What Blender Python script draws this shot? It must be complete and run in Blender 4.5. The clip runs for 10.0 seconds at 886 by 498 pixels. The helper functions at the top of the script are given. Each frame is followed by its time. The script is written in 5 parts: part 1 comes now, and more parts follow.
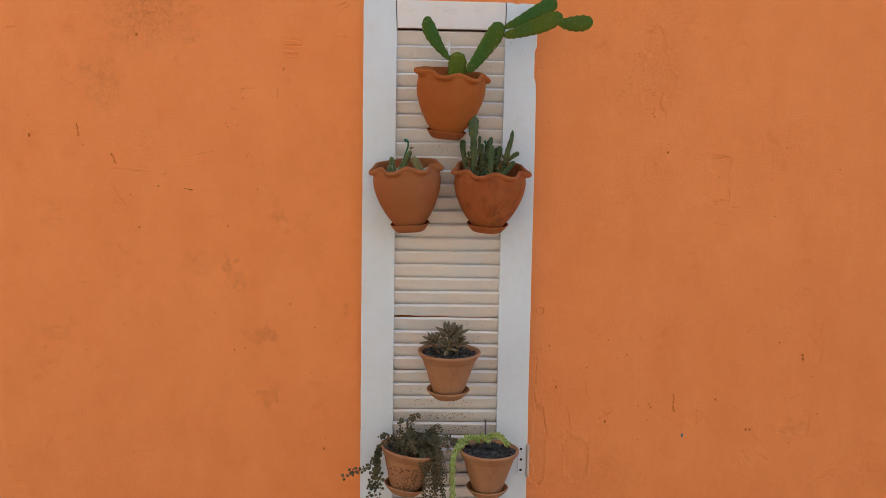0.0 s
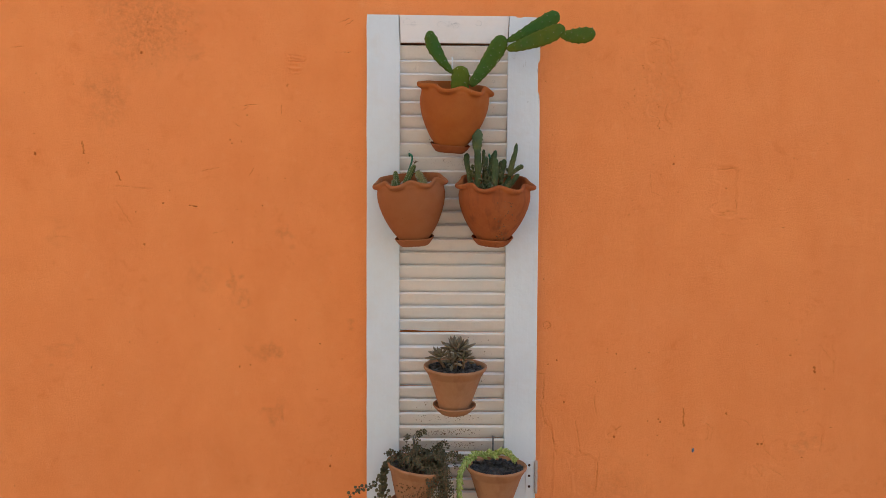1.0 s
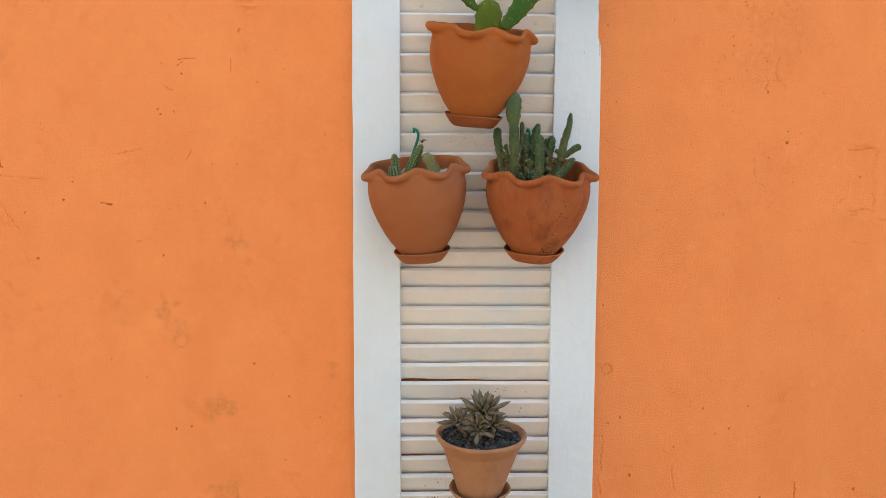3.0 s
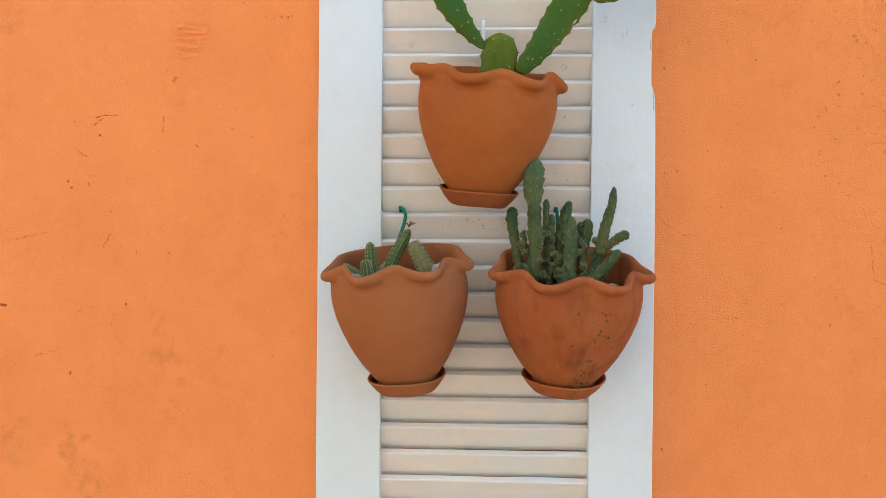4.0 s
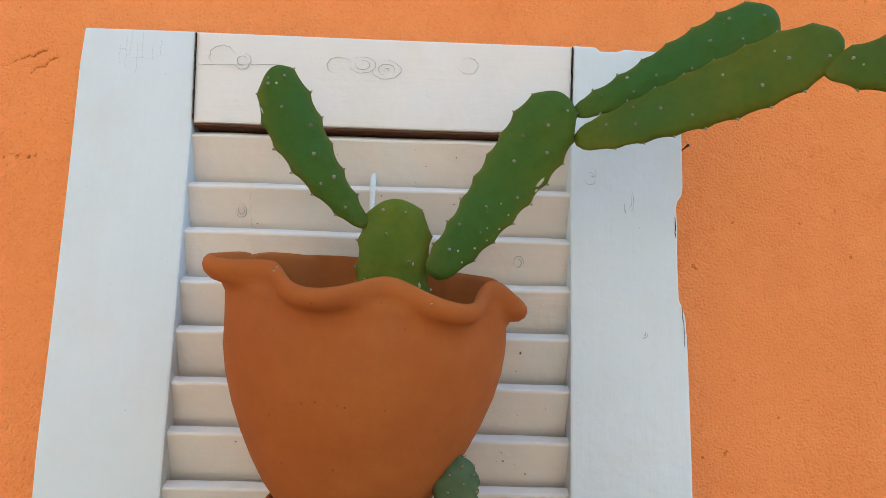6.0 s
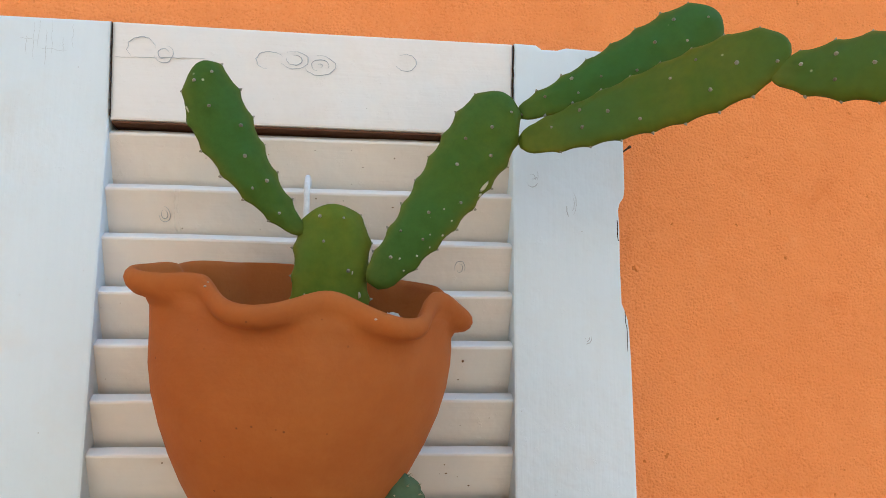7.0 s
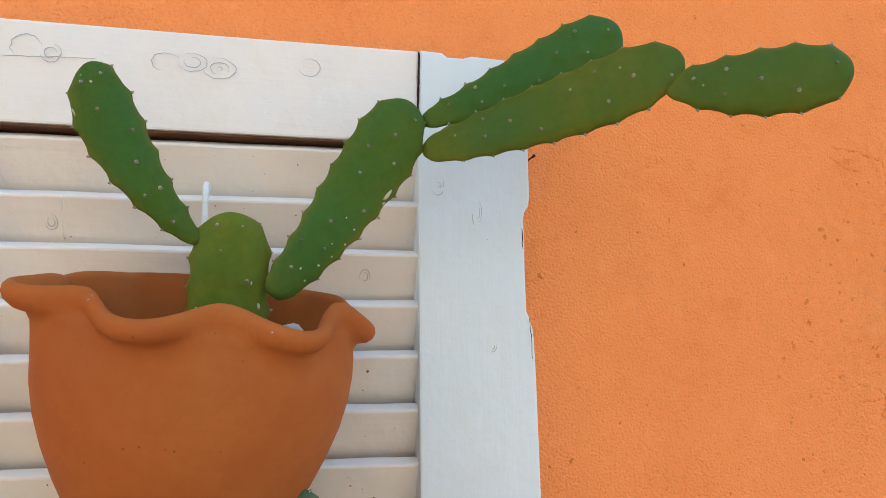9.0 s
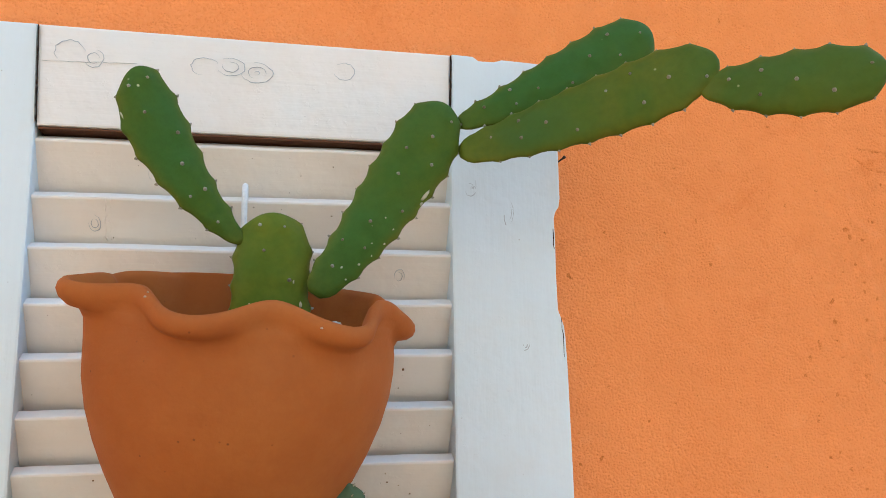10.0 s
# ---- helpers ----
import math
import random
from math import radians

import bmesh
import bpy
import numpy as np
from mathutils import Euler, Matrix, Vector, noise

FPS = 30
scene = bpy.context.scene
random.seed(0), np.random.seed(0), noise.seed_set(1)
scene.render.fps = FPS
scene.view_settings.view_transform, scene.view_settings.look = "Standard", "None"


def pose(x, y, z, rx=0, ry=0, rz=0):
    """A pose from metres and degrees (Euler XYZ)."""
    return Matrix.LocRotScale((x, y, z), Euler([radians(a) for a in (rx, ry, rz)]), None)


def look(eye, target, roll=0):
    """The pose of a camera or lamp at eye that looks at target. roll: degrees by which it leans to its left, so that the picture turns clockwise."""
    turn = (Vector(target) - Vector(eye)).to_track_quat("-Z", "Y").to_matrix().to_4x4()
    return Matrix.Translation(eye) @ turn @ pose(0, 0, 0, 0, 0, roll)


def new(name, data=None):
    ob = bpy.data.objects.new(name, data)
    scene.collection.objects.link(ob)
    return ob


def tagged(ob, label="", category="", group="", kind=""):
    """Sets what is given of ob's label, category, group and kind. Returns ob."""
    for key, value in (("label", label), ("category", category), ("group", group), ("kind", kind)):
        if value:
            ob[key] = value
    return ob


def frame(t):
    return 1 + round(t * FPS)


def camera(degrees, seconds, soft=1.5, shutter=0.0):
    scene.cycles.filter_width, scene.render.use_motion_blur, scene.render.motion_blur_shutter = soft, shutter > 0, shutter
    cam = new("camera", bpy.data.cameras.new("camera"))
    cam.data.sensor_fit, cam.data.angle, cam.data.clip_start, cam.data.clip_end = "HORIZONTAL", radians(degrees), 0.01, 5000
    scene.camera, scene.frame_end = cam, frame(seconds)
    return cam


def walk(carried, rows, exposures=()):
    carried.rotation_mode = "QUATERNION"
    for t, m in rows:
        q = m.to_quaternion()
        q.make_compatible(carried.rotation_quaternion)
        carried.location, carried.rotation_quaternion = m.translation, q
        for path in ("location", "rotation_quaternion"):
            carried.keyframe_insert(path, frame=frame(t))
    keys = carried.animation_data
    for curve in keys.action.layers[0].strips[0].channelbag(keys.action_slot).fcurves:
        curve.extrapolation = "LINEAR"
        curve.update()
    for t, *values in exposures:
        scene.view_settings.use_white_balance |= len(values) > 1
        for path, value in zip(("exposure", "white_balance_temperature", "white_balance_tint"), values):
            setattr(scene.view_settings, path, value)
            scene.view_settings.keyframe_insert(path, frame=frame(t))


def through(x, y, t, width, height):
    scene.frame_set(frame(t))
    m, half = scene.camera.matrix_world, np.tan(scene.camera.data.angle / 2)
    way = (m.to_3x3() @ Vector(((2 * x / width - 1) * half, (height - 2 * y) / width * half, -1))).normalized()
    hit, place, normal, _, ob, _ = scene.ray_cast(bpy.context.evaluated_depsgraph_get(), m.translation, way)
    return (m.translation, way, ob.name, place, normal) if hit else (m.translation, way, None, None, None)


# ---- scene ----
cam = camera(58.3, 10.0, soft=0.8)
PATH = [
    (0, (-0.072, -1.987, 1.53), (-0.009, 0.005, 1.367), 0.9),
    (0.5, (-0.072, -1.986, 1.527), (-0.007, 0.007, 1.376), 0.7),
    (1, (-0.058, -1.978, 1.516), (-0.022, 0.018, 1.402), 0.3),
    (1.5, (-0.044, -1.952, 1.527), (-0.033, 0.042, 1.376), 0.5),
    (2, (-0.047, -1.836, 1.518), (-0.059, 0.156, 1.336), 0.5),
    (2.2, (-0.066, -1.75, 1.524), (-0.061, 0.242, 1.341), 0.6),
    (2.5, (-0.091, -1.612, 1.534), (-0.051, 0.38, 1.362), 0.3),
    (2.7, (-0.108, -1.522, 1.537), (-0.027, 0.469, 1.365), 0.1),
    (3.8, (-0.003, -1.096, 1.59), (-0.104, 0.899, 1.495), 0.6),
    (4, (-0.018, -1.028, 1.593), (-0.086, 0.971, 1.577), 0.4),
    (4.2, (-0.043, -0.966, 1.6), (-0.063, 1.033, 1.66), 0.4),
    (4.5, (-0.069, -0.883, 1.642), (0.001, 1.113, 1.738), -0.3),
    (5, (-0.045, -0.765, 1.657), (0.013, 1.229, 1.797), -0.5),
    (5.2, (-0.02, -0.715, 1.68), (-0.008, 1.27, 1.918), 0.1),
    (5.5, (0.03, -0.649, 1.706), (-0.071, 1.318, 2.056), 1.5),
    (5.7, (0.037, -0.599, 1.715), (-0.014, 1.368, 2.071), 1.6),
    (6.8, (0.017, -0.539, 1.738), (0.221, 1.422, 2.07), 0.3),
    (7, (0.024, -0.543, 1.739), (0.261, 1.415, 2.067), 0.1),
    (7.2, (0.032, -0.548, 1.743), (0.344, 1.402, 2.061), -0.4),
    (7.5, (0.034, -0.554, 1.748), (0.439, 1.381, 2.053), -0.7),
    (8, (0.034, -0.55, 1.746), (0.468, 1.377, 2.06), -0.9),
    (8.5, (0.031, -0.542, 1.743), (0.479, 1.379, 2.072), -1.0),
    (9, (0.033, -0.54, 1.743), (0.473, 1.382, 2.078), -1.0),
    (9.5, (0.03, -0.541, 1.743), (0.47, 1.38, 2.083), -1.0),
    (10, (0.014, -0.544, 1.738), (0.437, 1.379, 2.088), -1.1),
]
EXPOSURES = [(0.0, 1.24, 5540, 2), (1.0, 1.28, 5540, 2), (1.5, 1.50, 5510, 1), (2.0, 1.71, 5340, -4), (2.5, 1.73, 5300, -4), (4.0, 1.83, 5200, -6), (4.5, 1.82, 5200, -6), (5.0, 1.79, 5200, -6), (5.5, 1.62, 5200, -6), (7.0, 1.70, 5200, -6), (8.5, 1.78, 5200, -6), (10.0, 1.77, 5200, -6)]
walk(cam, [(t, look(eye, target, roll)) for t, eye, target, roll in PATH], EXPOSURES)

# ---- world, sun ----
SUN_ELEV, SUN_TURN = radians(48), radians(-62)  # the sun stands behind the wall, which shades its own face
world = bpy.data.worlds.new("sky")
scene.world = world
world.use_nodes = True
wn = world.node_tree.nodes
sky = wn.new("ShaderNodeTexSky")
sky.sky_type = "NISHITA"
sky.sun_disc = False
sky.sun_elevation, sky.sun_rotation = SUN_ELEV, -SUN_TURN
wn["Background"].inputs["Strength"].default_value = 0.15
world.node_tree.links.new(sky.outputs["Color"], wn["Background"].inputs["Color"])
sun = new("sun", bpy.data.lights.new("sun", "SUN"))
sun.data.energy, sun.data.angle, sun.data.color = 4.0, radians(0.5), (1.0, 0.93, 0.82)
sun_dir = Vector((-math.sin(SUN_TURN) * math.cos(SUN_ELEV), math.cos(SUN_TURN) * math.cos(SUN_ELEV), math.sin(SUN_ELEV)))
sun.matrix_world = look(sun_dir * 20, (0, 0, 0))


# ---- materials ----
class Nodes:
    """A short way to write a node material."""

    def __init__(self, name):
        self.mat = bpy.data.materials.new(name)
        self.mat.use_nodes = True
        self.tree = self.mat.node_tree
        self.bsdf = self.tree.nodes["Principled BSDF"]
        self.coord = self.tree.nodes.new("ShaderNodeTexCoord").outputs["Object"]

    def link(self, a, b):
        self.tree.links.new(a, b)

    def scaled(self, sx, sy, sz):
        m = self.tree.nodes.new("ShaderNodeMapping")
        m.inputs["Scale"].default_value = (sx, sy, sz)
        self.link(self.coord, m.inputs["Vector"])
        return m.outputs["Vector"]

    def noise(self, scale, detail=4.0, rough=0.55, vector=None, distort=0.0):
        n = self.tree.nodes.new("ShaderNodeTexNoise")
        n.inputs["Scale"].default_value, n.inputs["Detail"].default_value = scale, detail
        n.inputs["Roughness"].default_value, n.inputs["Distortion"].default_value = rough, distort
        self.link(vector or self.coord, n.inputs["Vector"])
        return n.outputs["Fac"]

    def spots(self, scale, vector=None):
        n = self.tree.nodes.new("ShaderNodeTexVoronoi")
        n.inputs["Scale"].default_value = scale
        self.link(vector or self.coord, n.inputs["Vector"])
        return n.outputs["Distance"]

    def span(self, value, a, b, c=0.0, d=1.0):
        n = self.tree.nodes.new("ShaderNodeMapRange")
        for key, v in (("From Min", a), ("From Max", b), ("To Min", c), ("To Max", d)):
            n.inputs[key].default_value = v
        self.link(value, n.inputs["Value"])
        return n.outputs["Result"]

    def math(self, op, a, b=0.0):
        n = self.tree.nodes.new("ShaderNodeMath")
        n.operation = op
        for k, v in enumerate((a, b)):
            if isinstance(v, (int, float)):
                n.inputs[k].default_value = v
            else:
                self.link(v, n.inputs[k])
        return n.outputs[0]

    def mix(self, fac, a, b):
        n = self.tree.nodes.new("ShaderNodeMix")
        n.data_type = "RGBA"
        for k, v in ((0, fac), (6, a), (7, b)):
            if isinstance(v, (int, float)):
                n.inputs[k].default_value = v
            elif isinstance(v, tuple):
                n.inputs[k].default_value = (*v, 1.0)
            else:
                self.link(v, n.inputs[k])
        return n.outputs[2]

    def attribute(self, name):
        n = self.tree.nodes.new("ShaderNodeAttribute")
        n.attribute_name = name
        return n.outputs["Fac"]

    def random(self):
        return self.tree.nodes.new("ShaderNodeObjectInfo").outputs["Random"]

    def island(self):
        return self.tree.nodes.new("ShaderNodeNewGeometry").outputs["Random Per Island"]

    def bump(self, height, strength, distance, before=None):
        n = self.tree.nodes.new("ShaderNodeBump")
        n.inputs["Strength"].default_value, n.inputs["Distance"].default_value = strength, distance
        self.link(height, n.inputs["Height"])
        if before:
            self.link(before, n.inputs["Normal"])
        return n.outputs["Normal"]

    def done(self, color, rough, normal=None, spec=0.5, through=0.0):
        for key, v in (("Base Color", color), ("Roughness", rough), ("Normal", normal)):
            if v is None:
                continue
            if isinstance(v, (int, float)):
                self.bsdf.inputs[key].default_value = v
            elif isinstance(v, tuple):
                self.bsdf.inputs[key].default_value = (*v, 1.0)
            else:
                self.link(v, self.bsdf.inputs[key])
        self.bsdf.inputs["Specular IOR Level"].default_value = spec
        if through:
            self.bsdf.inputs["Subsurface Weight"].default_value = through
            self.bsdf.inputs["Subsurface Radius"].default_value = (0.004, 0.006, 0.002)
            self.bsdf.inputs["Subsurface Scale"].default_value = 0.5
        return self.mat


def stucco_material():
    n = Nodes("orange_stucco")
    broad = n.span(n.noise(2.2, 5.0, 0.6), 0.3, 0.7)
    wash = n.span(n.noise(7.5, 6.0, 0.68, n.scaled(1, 1, 0.7)), 0.36, 0.68)
    streak = n.span(n.noise(1.0, 4.0, 0.6, n.scaled(9, 9, 2.2)), 0.35, 0.75)
    color = n.mix(broad, (0.895, 0.322, 0.096), (0.840, 0.293, 0.092))
    color = n.mix(n.math("MULTIPLY", wash, 0.58), color, (0.775, 0.246, 0.067))
    color = n.mix(n.math("MULTIPLY", streak, 0.35), color, (0.885, 0.322, 0.104))
    pale = n.span(n.noise(38, 4.0, 0.7), 0.60, 0.8)
    color = n.mix(n.math("MULTIPLY", pale, 0.34), color, (0.90, 0.40, 0.16))
    # sand in the plaster: pore shade painted into the bump's dips, pale grains
    sand = n.noise(540, 2.0, 0.5)
    color = n.mix(n.math("MULTIPLY", n.span(sand, 0.42, 0.30), 0.26), color, (0.62, 0.160, 0.028))
    color = n.mix(n.math("MULTIPLY", n.span(n.noise(430, 2.0, 0.6, n.scaled(1, 1.3, 1.1)), 0.58, 0.74), 0.15), color, (1.0, 0.46, 0.19))
    grain = n.math("MULTIPLY", n.span(n.spots(230), 0.05, 0.17, 1.0, 0.0), n.span(n.noise(45, 4.0, 0.7), 0.42, 0.62))
    color = n.mix(n.math("MULTIPLY", grain, 0.42), color, (0.42, 0.105, 0.020))
    pock = n.math("MULTIPLY", n.math("MULTIPLY", n.attribute("pocked"), n.span(n.spots(150), 0.06, 0.16, 1.0, 0.0)), n.span(n.noise(60, 3.0), 0.5, 0.6))
    color = n.mix(n.math("MULTIPLY", pock, 0.35), color, (0.36, 0.09, 0.02))
    blotch = n.math("MULTIPLY", n.attribute("stain"), n.span(n.noise(110, 6.0, 0.8), 0.36, 0.75, 0.0, 0.9))
    color = n.mix(n.math("MULTIPLY", blotch, 0.85), color, (0.30, 0.108, 0.034))
    rub = n.math("MULTIPLY", n.span(n.noise(24, 6.0, 0.8, None, 0.6), 0.54, 0.64), n.span(n.noise(4.5, 3.0), 0.42, 0.62))
    color = n.mix(n.math("MULTIPLY", rub, 0.26), color, (0.66, 0.165, 0.032))
    # pits, scratches and lifted edges coloured darker than the plaster
    hollow_tone = n.math("ADD", n.attribute("pit"), n.span(n.noise(650, 3.0, 0.6), 0.3, 0.7, -0.22, 0.22))
    color = n.mix(n.math("MULTIPLY", n.span(hollow_tone, 0.26, 0.56), 0.75), color, (0.52, 0.140, 0.024))
    color = n.mix(n.math("MULTIPLY", n.span(hollow_tone, 0.58, 0.92), 0.85), color, (0.17, 0.046, 0.011))
    low = n.bump(n.noise(90, 5.0, 0.7), 0.35, 0.0026)
    fine = n.math("SUBTRACT", n.span(sand, 0.28, 0.70), n.math("MULTIPLY", pock, 0.7))
    normal = n.bump(fine, 1.0, 0.0009, low)
    return n.done(color, n.span(n.noise(60), 0.3, 0.7, 0.85, 0.97), normal, 0.05)


def paint_material(name, warm, upright):
    """Old white brush paint on wood, the brush marks along the grain."""
    n = Nodes(name)
    along = n.scaled(1, 1, 0.06) if upright else n.scaled(0.06, 1, 1)
    brush = n.noise(260, 4.0, 0.6, along)
    dirt = n.span(n.noise(14, 5.0, 0.7), 0.48, 0.78)
    dots = n.span(n.spots(140), 0.03, 0.075, 1.0, 0.0)
    rare = n.span(n.noise(24, 2.0), 0.56, 0.66)
    color = n.mix(n.span(brush, 0.3, 0.7), warm, tuple(c * 0.982 for c in warm))
    color = n.mix(n.math("MULTIPLY", dirt, 0.30), color, (0.58, 0.52, 0.44))
    color = n.mix(n.math("MULTIPLY", n.span(n.noise(9, 4.0, 0.6), 0.42, 0.66), 0.40), color, (0.60, 0.685, 0.735))
    color = n.mix(n.math("MULTIPLY", n.math("MULTIPLY", dots, rare), 0.6), color, (0.16, 0.11, 0.07))
    wear = n.math("MULTIPLY", n.span(n.noise(190, 5.0, 0.75, along), 0.68, 0.76), n.span(n.noise(9, 3.0), 0.55, 0.7))
    color = n.mix(n.math("MULTIPLY", wear, 0.7), color, (0.40, 0.33, 0.26))
    low = n.bump(n.noise(60, 3.0, 0.6), 0.3, 0.0020, n.bump(n.noise(22, 3.0, 0.5), 0.4, 0.004))
    lumps = n.bump(n.span(n.noise(150, 4.0, 0.7), 0.60, 0.78), 0.22, 0.0008, low)
    normal = n.bump(brush, 0.26, 0.0009, lumps)
    return n.done(color, n.span(n.noise(30), 0.3, 0.7, 0.45, 0.68), normal, 0.4)


def terracotta_material(name, base, dark, pale, stained=0.0):
    n = Nodes(name)
    color = n.mix(n.span(n.noise(16, 4.0, 0.6), 0.3, 0.7), base, dark)
    color = n.mix(n.math("MULTIPLY", n.span(n.noise(9, 5.0, 0.65), 0.42, 0.68), 0.7), color, pale)
    color = n.mix(n.math("MULTIPLY", n.span(n.noise(500, 2.0), 0.4, 0.7), 0.16), color, dark)
    dots = n.math("MULTIPLY", n.span(n.spots(125), 0.04, 0.10, 1.0, 0.0), n.span(n.noise(44, 2.0), 0.52, 0.60))
    color = n.mix(n.math("MULTIPLY", dots, 0.7), color, (0.10, 0.035, 0.015))
    if stained:
        runs = n.span(n.noise(46, 4.0, 0.6, n.scaled(1, 1, 0.16)), 0.5, 0.68)
        color = n.mix(n.math("MULTIPLY", runs, stained), color, (0.17, 0.050, 0.018))
        light = n.span(n.noise(60, 4.0, 0.7, n.scaled(1, 1, 0.3)), 0.62, 0.74)
        color = n.mix(n.math("MULTIPLY", light, 0.45 * stained), color, (0.44, 0.18, 0.055))
    turned = n.noise(150, 3.0, 0.5, n.scaled(0.05, 0.05, 1))
    normal = n.bump(turned, 0.18, 0.0008, n.bump(n.noise(420, 3.0, 0.6), 0.25, 0.0006))
    return n.done(color, n.span(n.noise(25), 0.3, 0.7, 0.75, 0.92), normal, 0.22)


def skin_material(name, base, tint, spot, gloss=0.42, scale=40.0, marks=0.3, fresh=None, corky=None):
    """The skin of a succulent; fresh: a bluer green of the younger parts."""
    n = Nodes(name)
    color = n.mix(n.span(n.noise(scale, 4.0, 0.6), 0.32, 0.7), base, tint)
    if fresh:
        color = n.mix(n.math("MULTIPLY", n.span(n.noise(13, 3.0, 0.5), 0.42, 0.62), 0.75), color, fresh)
        color = n.mix(n.math("MULTIPLY", n.attribute("rim"), n.span(n.noise(30, 3.0), 0.35, 0.6, 0.2, 0.75)), color, (0.145, 0.135, 0.012))
    if corky:  # the old foot of a stem turns olive and corky
        color = n.mix(n.math("MULTIPLY", n.attribute("old"), n.span(n.noise(70, 4.0, 0.7), 0.35, 0.6, 0.25, 0.95)), color, corky)
    color = n.mix(n.math("MULTIPLY", n.span(n.noise(220, 3.0, 0.7), 0.4, 0.75), 0.3), color, tuple(c * 0.6 for c in base))
    scars = n.math("MULTIPLY", n.span(n.spots(95), 0.04, 0.09, 1.0, 0.0), n.span(n.noise(30, 2.0), 0.6, 0.66))
    color = n.mix(n.math("MULTIPLY", scars, marks), color, spot)
    normal = n.bump(n.noise(120, 3.0, 0.5), 0.2, 0.0012, n.bump(n.noise(34, 2.0, 0.5), 0.45, 0.005))
    return n.done(color, n.span(n.noise(50), 0.3, 0.7, gloss + 0.02, gloss + 0.2), normal, 0.13 if fresh else 0.16)


def varied_material(name, a, b, rough=0.8, each="island", bumpy=300.0, through=0.0):
    """Many small pieces, each of its own tone between a and b."""
    n = Nodes(name)
    fac = n.island() if each == "island" else n.random()
    color = n.mix(fac, a, b)
    color = n.mix(n.math("MULTIPLY", n.span(n.noise(bumpy, 3.0), 0.35, 0.7), 0.35), color, tuple(c * 0.5 for c in a))
    return n.done(color, rough, n.bump(n.noise(bumpy * 2, 3.0), 0.4, 0.0006), 0.35, through=through)


STUCCO = stucco_material()
# one white paint; bluish and warm copies paint in sky light and ground bounce
PAINT_UP = paint_material("white_paint_sky_tint", (0.662, 0.722, 0.768), True)
PAINT_SLAT = paint_material("white_paint_bounce_tint", (0.775, 0.715, 0.655), False)
PAINT_ALONG = paint_material("white_paint_warm_tint", (0.755, 0.715, 0.680), False)
CLAY_WARM = terracotta_material("terracotta_warm", (0.350, 0.106, 0.019), (0.280, 0.079, 0.015), (0.405, 0.142, 0.029))
CLAY_SAUCER = terracotta_material("terracotta_saucer", (0.270, 0.078, 0.022), (0.21, 0.055, 0.016), (0.32, 0.112, 0.036), 0.15)
CLAY_DULL = terracotta_material("terracotta_dull", (0.31, 0.115, 0.039), (0.275, 0.094, 0.030), (0.35, 0.143, 0.056))
CLAY_STAINED = terracotta_material("terracotta_stained", (0.325, 0.097, 0.024), (0.25, 0.063, 0.016), (0.40, 0.145, 0.044), 0.65)
CLAY_PALE = terracotta_material("terracotta_pale", (0.355, 0.184, 0.088), (0.305, 0.148, 0.066), (0.415, 0.238, 0.130), 0.2)
PAD_SKIN = skin_material("cactus_pad_skin", (0.040, 0.097, 0.010), (0.082, 0.116, 0.008), (0.55, 0.55, 0.32), 0.42, 26.0, 0.8, (0.034, 0.104, 0.018))
PAD_OLIVE = skin_material("cactus_olive_pad_skin", (0.054, 0.100, 0.007), (0.100, 0.120, 0.007), (0.50, 0.50, 0.28), 0.42, 26.0, 0.8, (0.036, 0.098, 0.016))
PAD_OLD = skin_material("cactus_old_pad_skin", (0.084, 0.135, 0.008), (0.135, 0.155, 0.009), (0.40, 0.35, 0.12), 0.40, 40.0, 0.3, (0.066, 0.122, 0.012))
PAD_STEM = skin_material("cactus_blue_pad_skin", (0.054, 0.102, 0.056), (0.090, 0.126, 0.060), (0.35, 0.32, 0.16), 0.5, 60.0, 0.3, None, (0.105, 0.118, 0.030))
STEM_SKIN = skin_material("cactus_stem_skin", (0.028, 0.062, 0.027), (0.082, 0.115, 0.040), (0.35, 0.32, 0.16), 0.5, 60.0, 0.3, None, (0.125, 0.115, 0.036))
SHOOT_SKIN = skin_material("cactus_shoot_skin", (0.060, 0.090, 0.022), (0.130, 0.120, 0.035), (0.35, 0.32, 0.16), 0.5, 60.0)
RIB_SKIN = skin_material("ribbed_cactus_skin", (0.075, 0.120, 0.030), (0.115, 0.15, 0.045), (0.35, 0.32, 0.16), 0.5, 60.0)
FUZZ_SKIN = skin_material("fuzzy_cactus_skin", (0.24, 0.245, 0.085), (0.32, 0.29, 0.12), (0.5, 0.45, 0.3), 0.7, 90.0)
AREOLE = varied_material("areole_tufts", (0.34, 0.33, 0.27), (0.15, 0.125, 0.08), 0.9)
SPINE = varied_material("pale_spines", (0.46, 0.42, 0.29), (0.20, 0.15, 0.08), 0.8)
WOOL = varied_material("pale_wool_tufts", (0.42, 0.40, 0.24), (0.26, 0.25, 0.12), 0.9)
ROSETTE = varied_material("brown_succulent_leaf", (0.14, 0.112, 0.068), (0.22, 0.178, 0.105), 0.5, "object", 60.0, 0.1)
SEDUM = varied_material("lime_succulent_leaf", (0.27, 0.36, 0.075), (0.45, 0.51, 0.16), 0.45, "object", 80.0, 0.15)
TRAIL_LEAF = varied_material("dull_trailing_leaf", (0.042, 0.052, 0.022), (0.140, 0.112, 0.052), 0.6)
TRAIL_STEM = varied_material("brown_plant_stem", (0.15, 0.09, 0.05), (0.22, 0.14, 0.07), 0.8)
SOIL = varied_material("dark_soil", (0.055, 0.04, 0.03), (0.11, 0.085, 0.06), 0.95, "island", 120.0)
